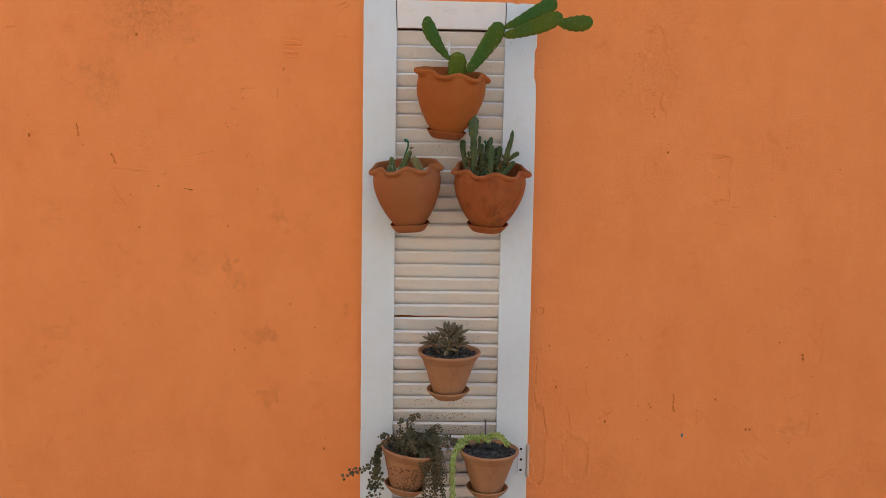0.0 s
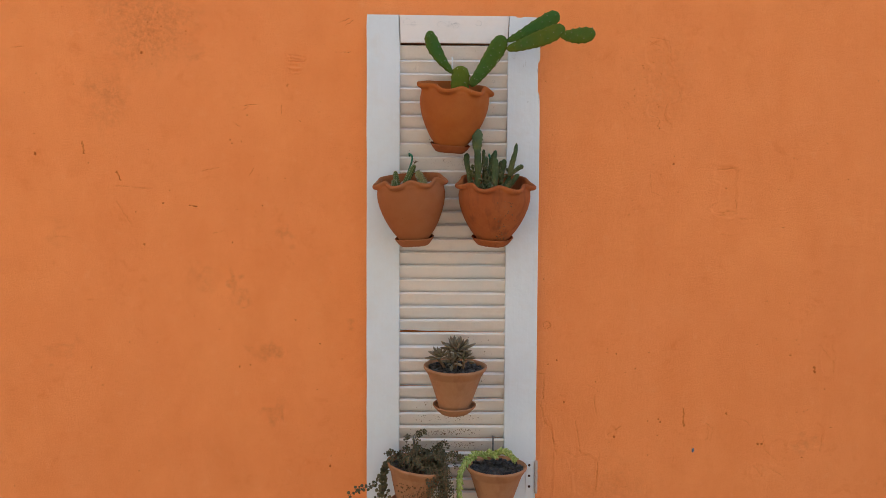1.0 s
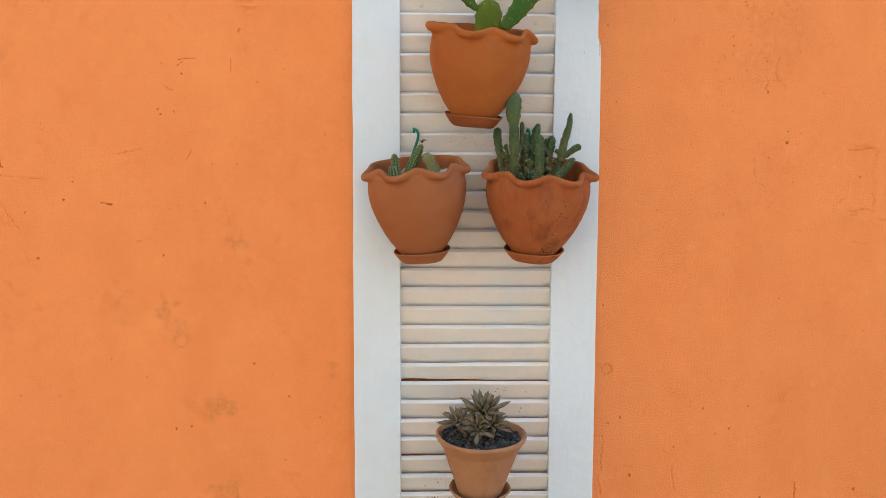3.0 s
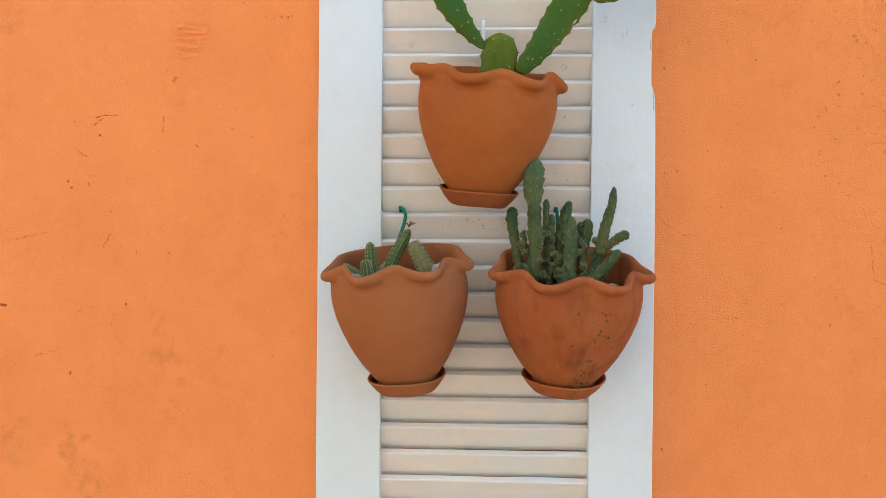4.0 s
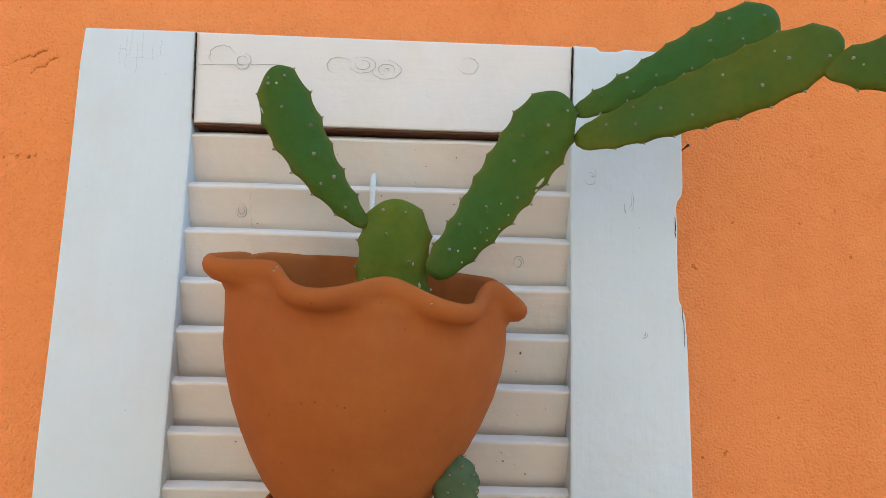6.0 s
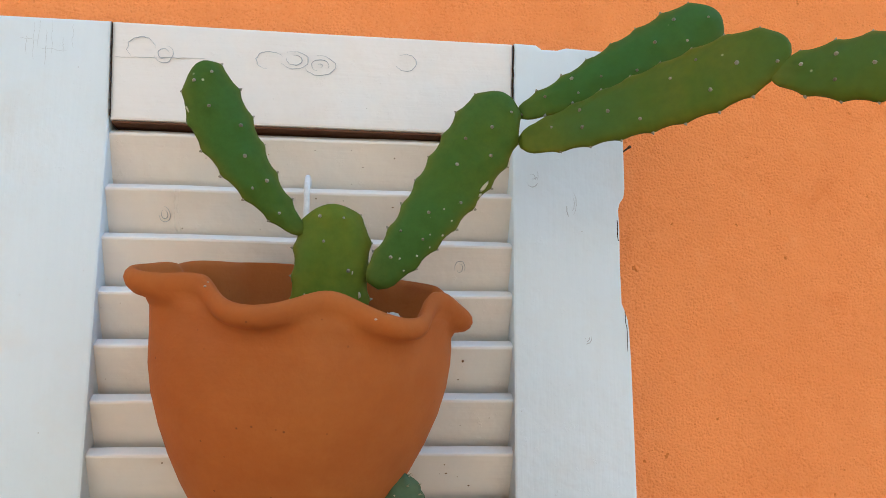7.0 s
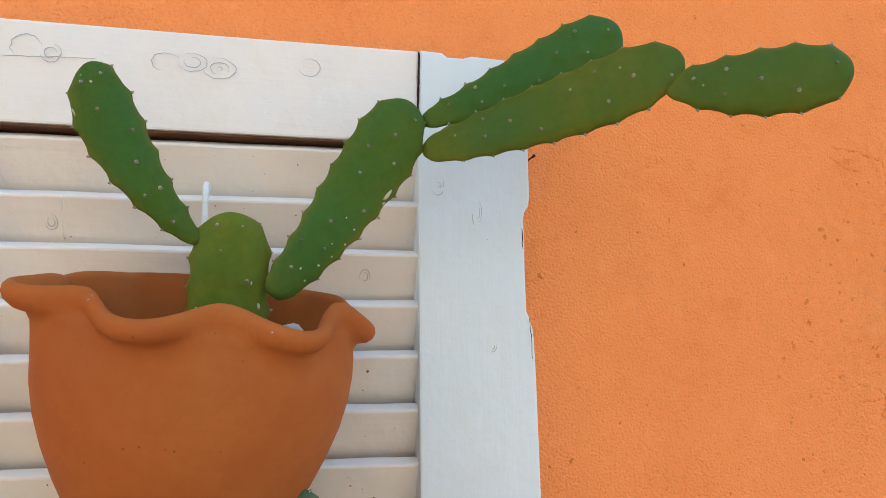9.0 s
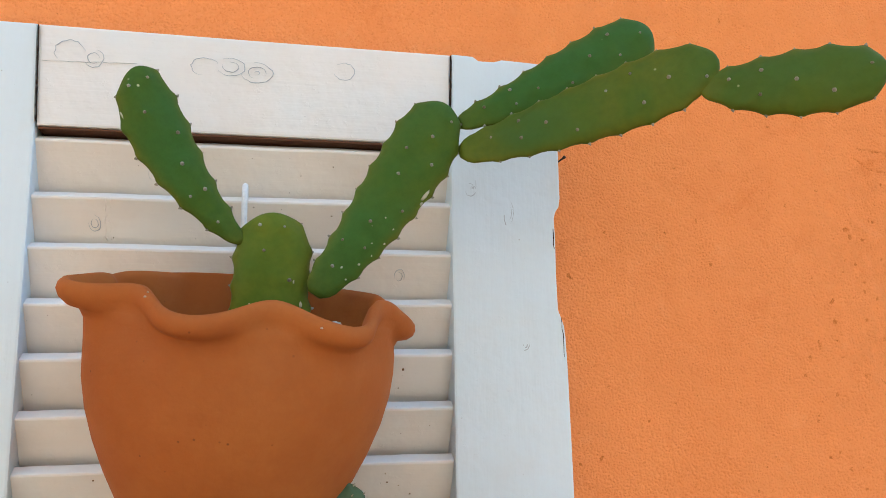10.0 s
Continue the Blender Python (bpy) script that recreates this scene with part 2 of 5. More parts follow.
GRIT = varied_material("gritty_soil", (0.034, 0.025, 0.018), (0.15, 0.125, 0.095), 0.95, "island", 120.0)
GRAVEL = varied_material("dark_gravel", (0.018, 0.017, 0.016), (0.095, 0.088, 0.078), 0.92)
STONE = varied_material("pale_stone", (0.41, 0.39, 0.34), (0.26, 0.215, 0.165), 0.9, "object", 260.0)
SPECK = varied_material("dirt_specks", (0.10, 0.055, 0.026), (0.22, 0.13, 0.065), 0.95)
SCAR = varied_material("corky_scar", (0.50, 0.48, 0.36), (0.40, 0.38, 0.26), 0.9)
CHIPPED = varied_material("chipped_clay", (0.46, 0.33, 0.24), (0.40, 0.27, 0.18), 0.9)
GREY_LINE = varied_material("grey_paint_line", (0.40, 0.42, 0.44), (0.50, 0.52, 0.54), 0.8)
CRACK = varied_material("dark_crack", (0.035, 0.022, 0.014), (0.05, 0.03, 0.02), 0.95)
RUSTY = varied_material("rusty_painted_steel", (0.50, 0.44, 0.38), (0.50, 0.44, 0.38), 0.85, "object", 160.0)
WIRE_WHITE = varied_material("white_coated_wire", (0.78, 0.78, 0.78), (0.72, 0.73, 0.74), 0.4)
WIRE_DARK = varied_material("dark_steel_wire", (0.085, 0.085, 0.09), (0.14, 0.14, 0.145), 0.35)
WIRE_GREEN = varied_material("green_coated_wire", (0.012, 0.16, 0.085), (0.012, 0.14, 0.075), 0.35)
PAVING = varied_material("warm_stone_paving", (0.33, 0.225, 0.135), (0.36, 0.25, 0.155), 0.85, "object", 6.0)

WALL_GREY = varied_material("plain_render", (0.24, 0.24, 0.245), (0.26, 0.26, 0.265), 0.9, "object", 4.0)
CREAM = varied_material("cream_render", (0.58, 0.515, 0.43), (0.61, 0.545, 0.46), 0.9, "object", 4.0)
GAP_SHADE = varied_material("gap_shade_brown", (0.110, 0.046, 0.022), (0.130, 0.056, 0.026), 0.9, "object", 200.0)

# ---- building blocks ----
ORIGIN = {}


def thing(name, at, label, category, group="", kind=""):
    """An Empty at the base of a thing; its parts are given in world places."""
    ob = new(name)
    ob.empty_display_size = 0.02
    ob.location = at
    ORIGIN[ob] = Vector(at)
    return tagged(ob, label, category, group, kind)


def root_of(ob):
    while ob.parent:
        ob = ob.parent
    return ob


def mesh_part(name, verts, faces, material, parent=None, label="", smooth=True):
    """One mesh object, from world places, under a thing or a part."""
    v = np.asarray(verts, dtype=float).reshape(-1, 3)
    if parent is not None:
        v = v - np.array(ORIGIN[root_of(parent)])
    me = bpy.data.meshes.new(name)
    me.from_pydata(v.tolist(), [], [tuple(int(i) for i in f) for f in faces])
    me.materials.append(material)
    if smooth:
        me.polygons.foreach_set("use_smooth", [True] * len(me.polygons))
    me.update()
    ob = new(name, me)
    if parent is not None:
        ob.parent = parent
    return tagged(ob, label) if label else ob


def bm_part(name, bm, material, parent=None, label="", smooth=False):
    """The same from a bmesh in world places."""
    if parent is not None:
        bmesh.ops.translate(bm, verts=bm.verts, vec=-ORIGIN[root_of(parent)])
    bmesh.ops.recalc_face_normals(bm, faces=bm.faces)
    me = bpy.data.meshes.new(name)
    bm.to_mesh(me)
    bm.free()
    me.materials.append(material)
    if smooth:
        me.polygons.foreach_set("use_smooth", [True] * len(me.polygons))
    ob = new(name, me)
    if parent is not None:
        ob.parent = parent
    return tagged(ob, label) if label else ob


def shared_part(name, me, parent, place, turn, scale=1.0):
    """An object of its own on a shared mesh, under a thing."""
    ob = new(name, me)
    ob.parent = parent
    ob.matrix_basis = Matrix.Translation(Vector(place) - ORIGIN[root_of(parent)]) @ turn.to_4x4() @ Matrix.Scale(scale, 4)
    return ob


def grid_faces(rows, cols, close_cols=True):
    faces = []
    last = cols if close_cols else cols - 1
    for i in range(rows - 1):
        for j in range(last):
            k = (j + 1) % cols
            faces.append((i * cols + j, i * cols + k, (i + 1) * cols + k, (i + 1) * cols + j))
    return faces


def frame_of(direction, hint=(0, -1, 0)):
    """Side, depth and length axes for a thing that runs along direction and shows its face to hint."""
    d = Vector(direction).normalized()
    h = Vector(hint)
    side = d.cross(h)
    if side.length < 1e-4:
        side = d.cross(Vector((1, 0, 0)))
    side.normalize()
    return side, side.cross(d).normalized(), d


def tube(path, radii, sides=8, cap=True):
    """Verts and faces of a round tube along a path, ends closed."""
    pts = [Vector(p) for p in path]
    verts, faces = [], []
    u = None
    for i, p in enumerate(pts):
        d = (pts[min(i + 1, len(pts) - 1)] - pts[max(i - 1, 0)]).normalized()
        if u is None:
            u = d.orthogonal().normalized()
        u = (u - d * u.dot(d)).normalized()
        w = d.cross(u)
        r = radii[i] if isinstance(radii, (list, tuple)) else radii
        for k in range(sides):
            a = 2 * math.pi * k / sides
            verts.append(p + (u * math.cos(a) + w * math.sin(a)) * r)
    faces = grid_faces(len(pts), sides)
    if cap:
        faces.append(tuple(range(sides))[::-1])
        faces.append(tuple(range((len(pts) - 1) * sides, len(pts) * sides)))
    return verts, faces


def smooth_path(points, count):
    """Catmull-Rom through the points."""
    p = [Vector(q) for q in points]
    p = [p[0] * 2 - p[1]] + p + [p[-1] * 2 - p[-2]]
    out = []
    segs = len(p) - 3
    for i in range(count):
        s = i / (count - 1) * segs
        k = min(int(s), segs - 1)
        t = s - k
        a, b, c, d = p[k:k + 4]
        out.append(0.5 * ((2 * b) + (c - a) * t + (2 * a - 5 * b + 4 * c - d) * t * t + (3 * b - a - 3 * c + d) * t ** 3))
    return out


def join_geo(pieces):
    verts, faces = [], []
    for v, f in pieces:
        o = len(verts)
        verts += [tuple(x) for x in v]
        faces += [tuple(i + o for i in q) for q in f]
    return verts, faces


def pebble(center, r, rnd, squash=0.7):
    """An uneven small stone."""
    verts = [(0, 0, 1), (0, 0, -1)]
    for ring, z in ((0, 0.5), (1, -0.4)):
        for k in range(6):
            a = math.pi / 3 * (k + 0.5 * ring)
            verts.append((math.cos(a) * 0.88, math.sin(a) * 0.88, z))
    faces = []
    for k in range(6):
        j = (k + 1) % 6
        faces += [(0, 2 + k, 2 + j), (2 + k, 8 + k, 2 + j), (2 + j, 8 + k, 8 + j), (1, 8 + j, 8 + k)]
    m = Euler((rnd.uniform(0, 6), rnd.uniform(0, 6), rnd.uniform(0, 6))).to_matrix()
    out = []
    for v in verts:
        q = m @ (Vector(v) * rnd.uniform(0.78, 1.15) * r)
        out.append(Vector(center) + Vector((q.x, q.y, q.z * squash)))
    return out, faces


def drop_mesh(name, length, width, thick, material, belly=0.6, tip=0.06, rings=7, sides=8):
    """A plump leaf along +z, for sharing."""
    verts = []
    for i in range(rings):
        u = i / (rings - 1)
        f = math.sin(math.pi * min(1, max(0, u ** (math.log(0.5) / math.log(belly))))) ** 0.75
        f = max(f, tip if i == rings - 1 else 0.28 if i == 0 else 0.0)
        for k in range(sides):
            a = 2 * math.pi * k / sides
            verts.append((math.cos(a) * width / 2 * f, math.sin(a) * thick / 2 * f, u * length))
    faces = grid_faces(rings, sides) + [tuple(range(sides))[::-1], tuple(range((rings - 1) * sides, rings * sides))]
    me = bpy.data.meshes.new(name)
    me.from_pydata(verts, [], faces)
    me.materials.append(material)
    me.polygons.foreach_set("use_smooth", [True] * len(me.polygons))
    return me


def value_noise(x, z, size, seed):
    """Smooth noise on arrays, in -1..1, with features of about the given size."""
    rng = np.random.RandomState(seed)
    table = rng.uniform(-1, 1, (256, 256))
    gx, gz = x / size, z / size
    ix, iz = np.floor(gx).astype(int), np.floor(gz).astype(int)
    fx, fz = gx - ix, gz - iz
    fx, fz = fx * fx * (3 - 2 * fx), fz * fz * (3 - 2 * fz)
    a, b = table[ix % 256, iz % 256], table[(ix + 1) % 256, iz % 256]
    c, d = table[ix % 256, (iz + 1) % 256], table[(ix + 1) % 256, (iz + 1) % 256]
    return (a * (1 - fx) + b * fx) * (1 - fz) + (c * (1 - fx) + d * fx) * fz


# ---- the wall ----
WALL_Y = 0.006
# pits: x, z, radius; to the west of the shutter, then to the east
PITS_WEST = [
    (-1.026, 1.634, 0.0058), (-1.031, 1.682, 0.0019), (-1.05, 1.783, 0.0019), (-1.02, 1.828, 0.0018), (-0.508, 1.73, 0.0023), (-0.55, 1.67, 0.0022),
    (-0.546, 1.661, 0.0022), (-0.829, 1.589, 0.0029), (-0.752, 1.645, 0.002), (-0.749, 1.634, 0.002), (-0.898, 1.611, 0.0023), (-0.786, 1.491, 0.0023),
    (-0.716, 1.516, 0.0028), (-0.765, 1.412, 0.0035), (-0.546, 1.416, 0.0029), (-0.471, 1.508, 0.002), (-0.99, 1.363, 0.0025), (-0.392, 1.222, 0.0038),
    (-0.331, 1.164, 0.0029), (-0.274, 1.124, 0.0022), (-0.807, 1.166, 0.0022), (-0.737, 1.167, 0.0019), (-0.532, 1.106, 0.0026), (-0.505, 1.109, 0.0029),
]
PITS_WEST_LOW = [
    (-0.902, 1.1, 0.0019), (-0.874, 1.058, 0.0026), (-0.84, 1.067, 0.0022), (-0.995, 0.834, 0.0019), (-0.787, 0.838, 0.0019), (-0.682, 0.855, 0.002),
    (-0.303, 0.875, 0.0019), (-0.303, 0.852, 0.0034), (-1.1, 0.803, 0.0029), (-0.764, 1.882, 0.0044), (-0.654, 1.934, 0.0023), (-0.722, 1.98, 0.0022),
    (-0.714, 1.944, 0.0026), (-0.706, 1.928, 0.002), (-0.75, 1.955, 0.0019), (-0.642, 1.232, 0.0019), (-0.582, 1.2, 0.0018), (-0.339, 1.046, 0.0019),
    (-0.93, 1.803, 0.0016), (-0.7, 1.544, 0.0019),
]
PITS_EAST = [
    (0.554, 1.619, 0.0038), (0.554, 1.637, 0.0016), (0.516, 1.705, 0.0018), (0.616, 1.705, 0.002), (0.994, 1.582, 0.0029), (0.834, 1.46, 0.0031),
    (0.856, 1.635, 0.002), (0.863, 1.632, 0.002), (0.82, 1.555, 0.0023), (0.94, 1.673, 0.0019), (1.063, 1.827, 0.002), (0.687, 1.559, 0.0019),
    (0.549, 1.339, 0.0025), (0.231, 1.326, 0.0025), (0.706, 1.28, 0.002), (0.798, 1.276, 0.002), (0.857, 1.269, 0.002), (0.922, 1.275, 0.0019),
    (0.395, 1.152, 0.0023), (0.417, 1.14, 0.0028), (0.5, 1.143, 0.0023), (0.468, 1.103, 0.0031), (0.267, 1.123, 0.0029), (0.245, 1.113, 0.0022),
]
PITS_EAST_LOW = [
    (0.287, 1.016, 0.0029), (0.776, 1.163, 0.0023), (0.824, 1.178, 0.002), (0.877, 1.174, 0.0023), (0.883, 1.161, 0.0019), (0.861, 1.133, 0.0036),
    (0.924, 1.103, 0.005), (0.925, 1.093, 0.0044), (0.951, 1.046, 0.0038), (0.528, 0.971, 0.0029), (0.533, 0.964, 0.0029), (0.526, 0.93, 0.0029),
    (0.699, 0.987, 0.0038), (0.785, 0.908, 0.0035), (0.794, 0.908, 0.0038), (0.413, 0.923, 0.0041), (0.901, 0.873, 0.0025), (0.504, 0.878, 0.0023),
    (0.883, 0.99, 0.0023), (0.9, 0.99, 0.002), (0.912, 0.995, 0.002), (0.919, 0.999, 0.002), (0.973, 0.949, 0.0031), (0.364, 1.067, 0.0023),
]
PITS_NEAR_TOP = [
    (0.471, 1.86, 0.0034), (0.475, 1.854, 0.0022), (0.487, 1.853, 0.0019), (0.5, 1.868, 0.0019), (0.417, 1.88, 0.0017), (0.453, 1.787, 0.0022),
    (0.453, 1.803, 0.0013), (0.482, 1.787, 0.0019), (0.513, 1.761, 0.0034), (0.509, 1.767, 0.0017), (0.485, 1.816, 0.0013), (0.483, 1.809, 0.0013),
    (0.477, 1.831, 0.0011), (0.468, 1.834, 0.001), (0.503, 1.835, 0.0014), (0.229, 1.821, 0.0019), (0.231, 1.819, 0.0015), (0.259, 1.853, 0.0013),
    (0.337, 1.865, 0.001), (0.446, 1.893, 0.0015), (0.436, 1.771, 0.0013), (0.453, 1.772, 0.0011), (0.31, 1.724, 0.0011), (0.429, 1.709, 0.001),
    (0.511, 1.9, 0.0011), (0.523, 1.902, 0.001), (0.523, 1.866, 0.0013), (0.493, 1.804, 0.0011), (0.488, 1.669, 0.0013), (0.248, 1.687, 0.0014),
    (0.494, 1.694, 0.0009),
]
PITS_NEAR_SIDES = [
    (-0.471, 1.801, 0.0016), (-0.406, 1.808, 0.0026), (-0.408, 1.803, 0.0023), (-0.416, 1.819, 0.0016), (-0.262, 1.627, 0.0018), (-0.472, 1.51, 0.0017),
    (-0.445, 1.518, 0.0013), (-0.277, 1.887, 0.0017), (-0.268, 1.888, 0.002), (-0.26, 1.886, 0.002), (-0.255, 1.887, 0.0016), (-0.318, 1.905, 0.0013),
    (-0.325, 1.927, 0.0013), (-0.327, 1.768, 0.001), (-0.306, 1.73, 0.001), (0.382, 1.615, 0.0013), (0.232, 1.684, 0.0016), (0.249, 1.688, 0.0013),
    (0.322, 1.907, 0.0013), (0.311, 1.853, 0.0013), (0.346, 1.83, 0.0013), (0.451, 1.801, 0.0016), (0.288, 1.713, 0.0012), (0.452, 1.527, 0.0013),
    (0.382, 1.518, 0.0012), (0.287, 1.412, 0.0013),
]
# scratches: x0, z0, x1, z1
SCRATCHES = [
    (-0.544, 1.715, -0.522, 1.702), (-0.912, 1.665, -0.908, 1.635), (-0.513, 1.756, -0.483, 1.758), (-0.516, 1.744, -0.506, 1.751), (-0.423, 1.756, -0.423, 1.734),
    (-0.281, 1.959, -0.254, 1.97), (-0.829, 1.592, -0.82, 1.569), 
    (-0.651, 1.51, -0.634, 1.505), (-0.505, 1.584, -0.492, 1.601), (0.591, 1, 0.594, 0.952),
    (-0.276, 1.89, -0.255, 1.886), (-0.265, 1.953, -0.246, 1.965), (-0.38, 1.719, -0.374, 1.717), 
]
# hairline cracks and edges of lifted paint
HAIRLINES_HIGH = [
    (-0.834, 1.52, -0.796, 1.463), (-0.832, 1.557, -0.784, 1.552), (-0.784, 1.552, -0.742, 1.547), (-0.623, 1.593, -0.579, 1.603), (-0.593, 1.441, -0.566, 1.447),
    (-0.983, 1.431, -0.946, 1.428), (-0.914, 1.272, -0.884, 1.272), (-1.082, 1.892, -1.05, 1.895), (-0.969, 1.344, -0.955, 1.338), (0.487, 1.929, 0.513, 1.928),
    (0.513, 1.928, 0.537, 1.92), (0.537, 1.92, 0.542, 1.859), (0.56, 1.822, 0.569, 1.773), (0.491, 1.723, 0.548, 1.728), (0.494, 1.604, 0.498, 1.548),
    (0.498, 1.548, 0.526, 1.537), (0.67, 1.495, 0.695, 1.501), (0.695, 1.501, 0.716, 1.495),
]
HAIRLINES_EAST = [
    (0.506, 1.767, 0.512, 1.765), (0.512, 1.765, 0.52, 1.769), (0.485, 1.92, 0.502, 1.912), (0.502, 1.912, 0.521, 1.91),
    (0.725, 1.481, 0.739, 1.481), (0.677, 1.443, 0.706, 1.439), (0.664, 1.605, 0.714, 1.608), (0.213, 1.638, 0.236, 1.617), (0.236, 1.617, 0.26, 1.603),
    (0.22, 1.09, 0.235, 1.087), (0.235, 1.087, 0.233, 1.025), (0.233, 1.025, 0.228, 1.015), (0.228, 1.015, 0.236, 0.967), (0.236, 0.967, 0.255, 0.945),
    (0.255, 0.945, 0.267, 0.887), (0.316, 0.967, 0.327, 0.901), (0.327, 0.901, 0.335, 0.875), (0.335, 0.875, 0.371, 0.884), (0.294, 0.887, 0.32, 0.872),
    (0.378, 0.887, 0.373, 0.831), (0.373, 0.831, 0.372, 0.784),
]
HAIRLINES_LOW = [
    (0.346, 1.061, 0.375, 1.04), (0.361, 1.032, 0.369, 0.989), (0.705, 0.982, 0.75, 0.967), (0.75, 0.967, 0.765, 0.952), (0.797, 0.93, 0.803, 0.894),
    (0.803, 0.894, 0.836, 0.864), (0.817, 0.842, 0.844, 0.83), (0.844, 0.83, 0.859, 0.813), (0.936, 1.161, 0.958, 1.138), (0.958, 1.138, 0.973, 1.12),
    (0.973, 1.12, 0.974, 1.091), (0.95, 0.93, 0.945, 0.886), (0.399, 0.93, 0.432, 0.952), (0.637, 0.967, 0.669, 0.948), (0.669, 0.948, 0.66, 0.916),
    (0.778, 0.85, 0.801, 0.82), (0.275, 1.032, 0.289, 1.028),
]
# cracks that only show as relief
SOFT_CRACKS = [
    (-0.445, 1.960, -0.452, 1.900), (-0.452, 1.900, -0.461, 1.862), (-0.461, 1.862, -0.462, 1.838), (0.243, 1.518, 0.251, 1.483), (-0.330, 1.700, -0.345, 1.660),
    (-0.440, 1.843, -0.447, 1.843), (-0.452, 1.831, -0.436, 1.832), (-0.300, 1.560, -0.304, 1.520), (0.300, 1.700, 0.310, 1.655), (0.340, 1.600, 0.360, 1.590),
]
# stains: x, z, half width, half height, strength
STAINS = [
    (-0.743, 1.955, 0.109, 0.102, 0.8), (-0.849, 1.776, 0.051, 0.08, 0.55), (-0.79, 1.995, 0.088, 0.088, 0.6), (-0.547, 1.31, 0.013, 0.041, 0.65), (-0.529, 1.275, 0.02, 0.018, 0.5),
    (-0.508, 1.26, 0.018, 0.009, 0.6), (-0.626, 1.331, 0.044, 0.023, 0.35), (-0.466, 1.146, 0.029, 0.026, 0.75), (-0.453, 0.988, 0.023, 0.025, 0.7), (-0.425, 0.981, 0.012, 0.015, 0.6),
    (-0.268, 1.197, 0.013, 0.015, 0.6), (-0.422, 1.438, 0.013, 0.026, 0.6), (-1.009, 1.105, 0.016, 0.01, 0.8), (-0.966, 1.153, 0.044, 0.015, 0.4), (-0.98, 1.449, 0.02, 0.029, 0.3),
    (-0.64, 1.887, 0.029, 0.02, 0.5), (0.402, 0.769, 0.117, 0.102, 0.3), (0.518, 1.814, 0.088, 0.131, 0.25), (0.907, 0.908, 0.032, 0.016, 0.5),
]
# places where a skin of paint has come off: x, z, half width, half height
PEELED = [
    (0.246, 0.843, 0.023, 0.131), (0.343, 0.813, 0.038, 0.088), (0.52, 1.821, 0.038, 0.109), (0.929, 0.93, 0.023, 0.032), (0.893, 0.904, 0.023, 0.013), (0.645, 0.938, 0.023, 0.029),
    (0.786, 0.835, 0.015, 0.02), (0.959, 1.12, 0.018, 0.044), (0.406, 0.938, 0.018, 0.023), (0.835, 0.886, 0.023, 0.044), (0.687, 1.542, 0.035, 0.058), (0.241, 1.211, 0.01, 0.012),
]
# soft grooves, as if drawn by fingers in the wet plaster
GROOVES = [(-0.404, 1.880, -0.365, 1.874), (-0.399, 1.871, -0.367, 1.870), (-0.402, 1.860, -0.367, 1.862), (-0.403, 1.851, -0.377, 1.849), (-0.396, 1.841, -0.377, 1.839)]


def steps(*spans):
    out = []
    for a, b, d in spans:
        out += list(np.arange(a, b - d * 0.5, d))
    return np.array(out + [spans[-1][1]])


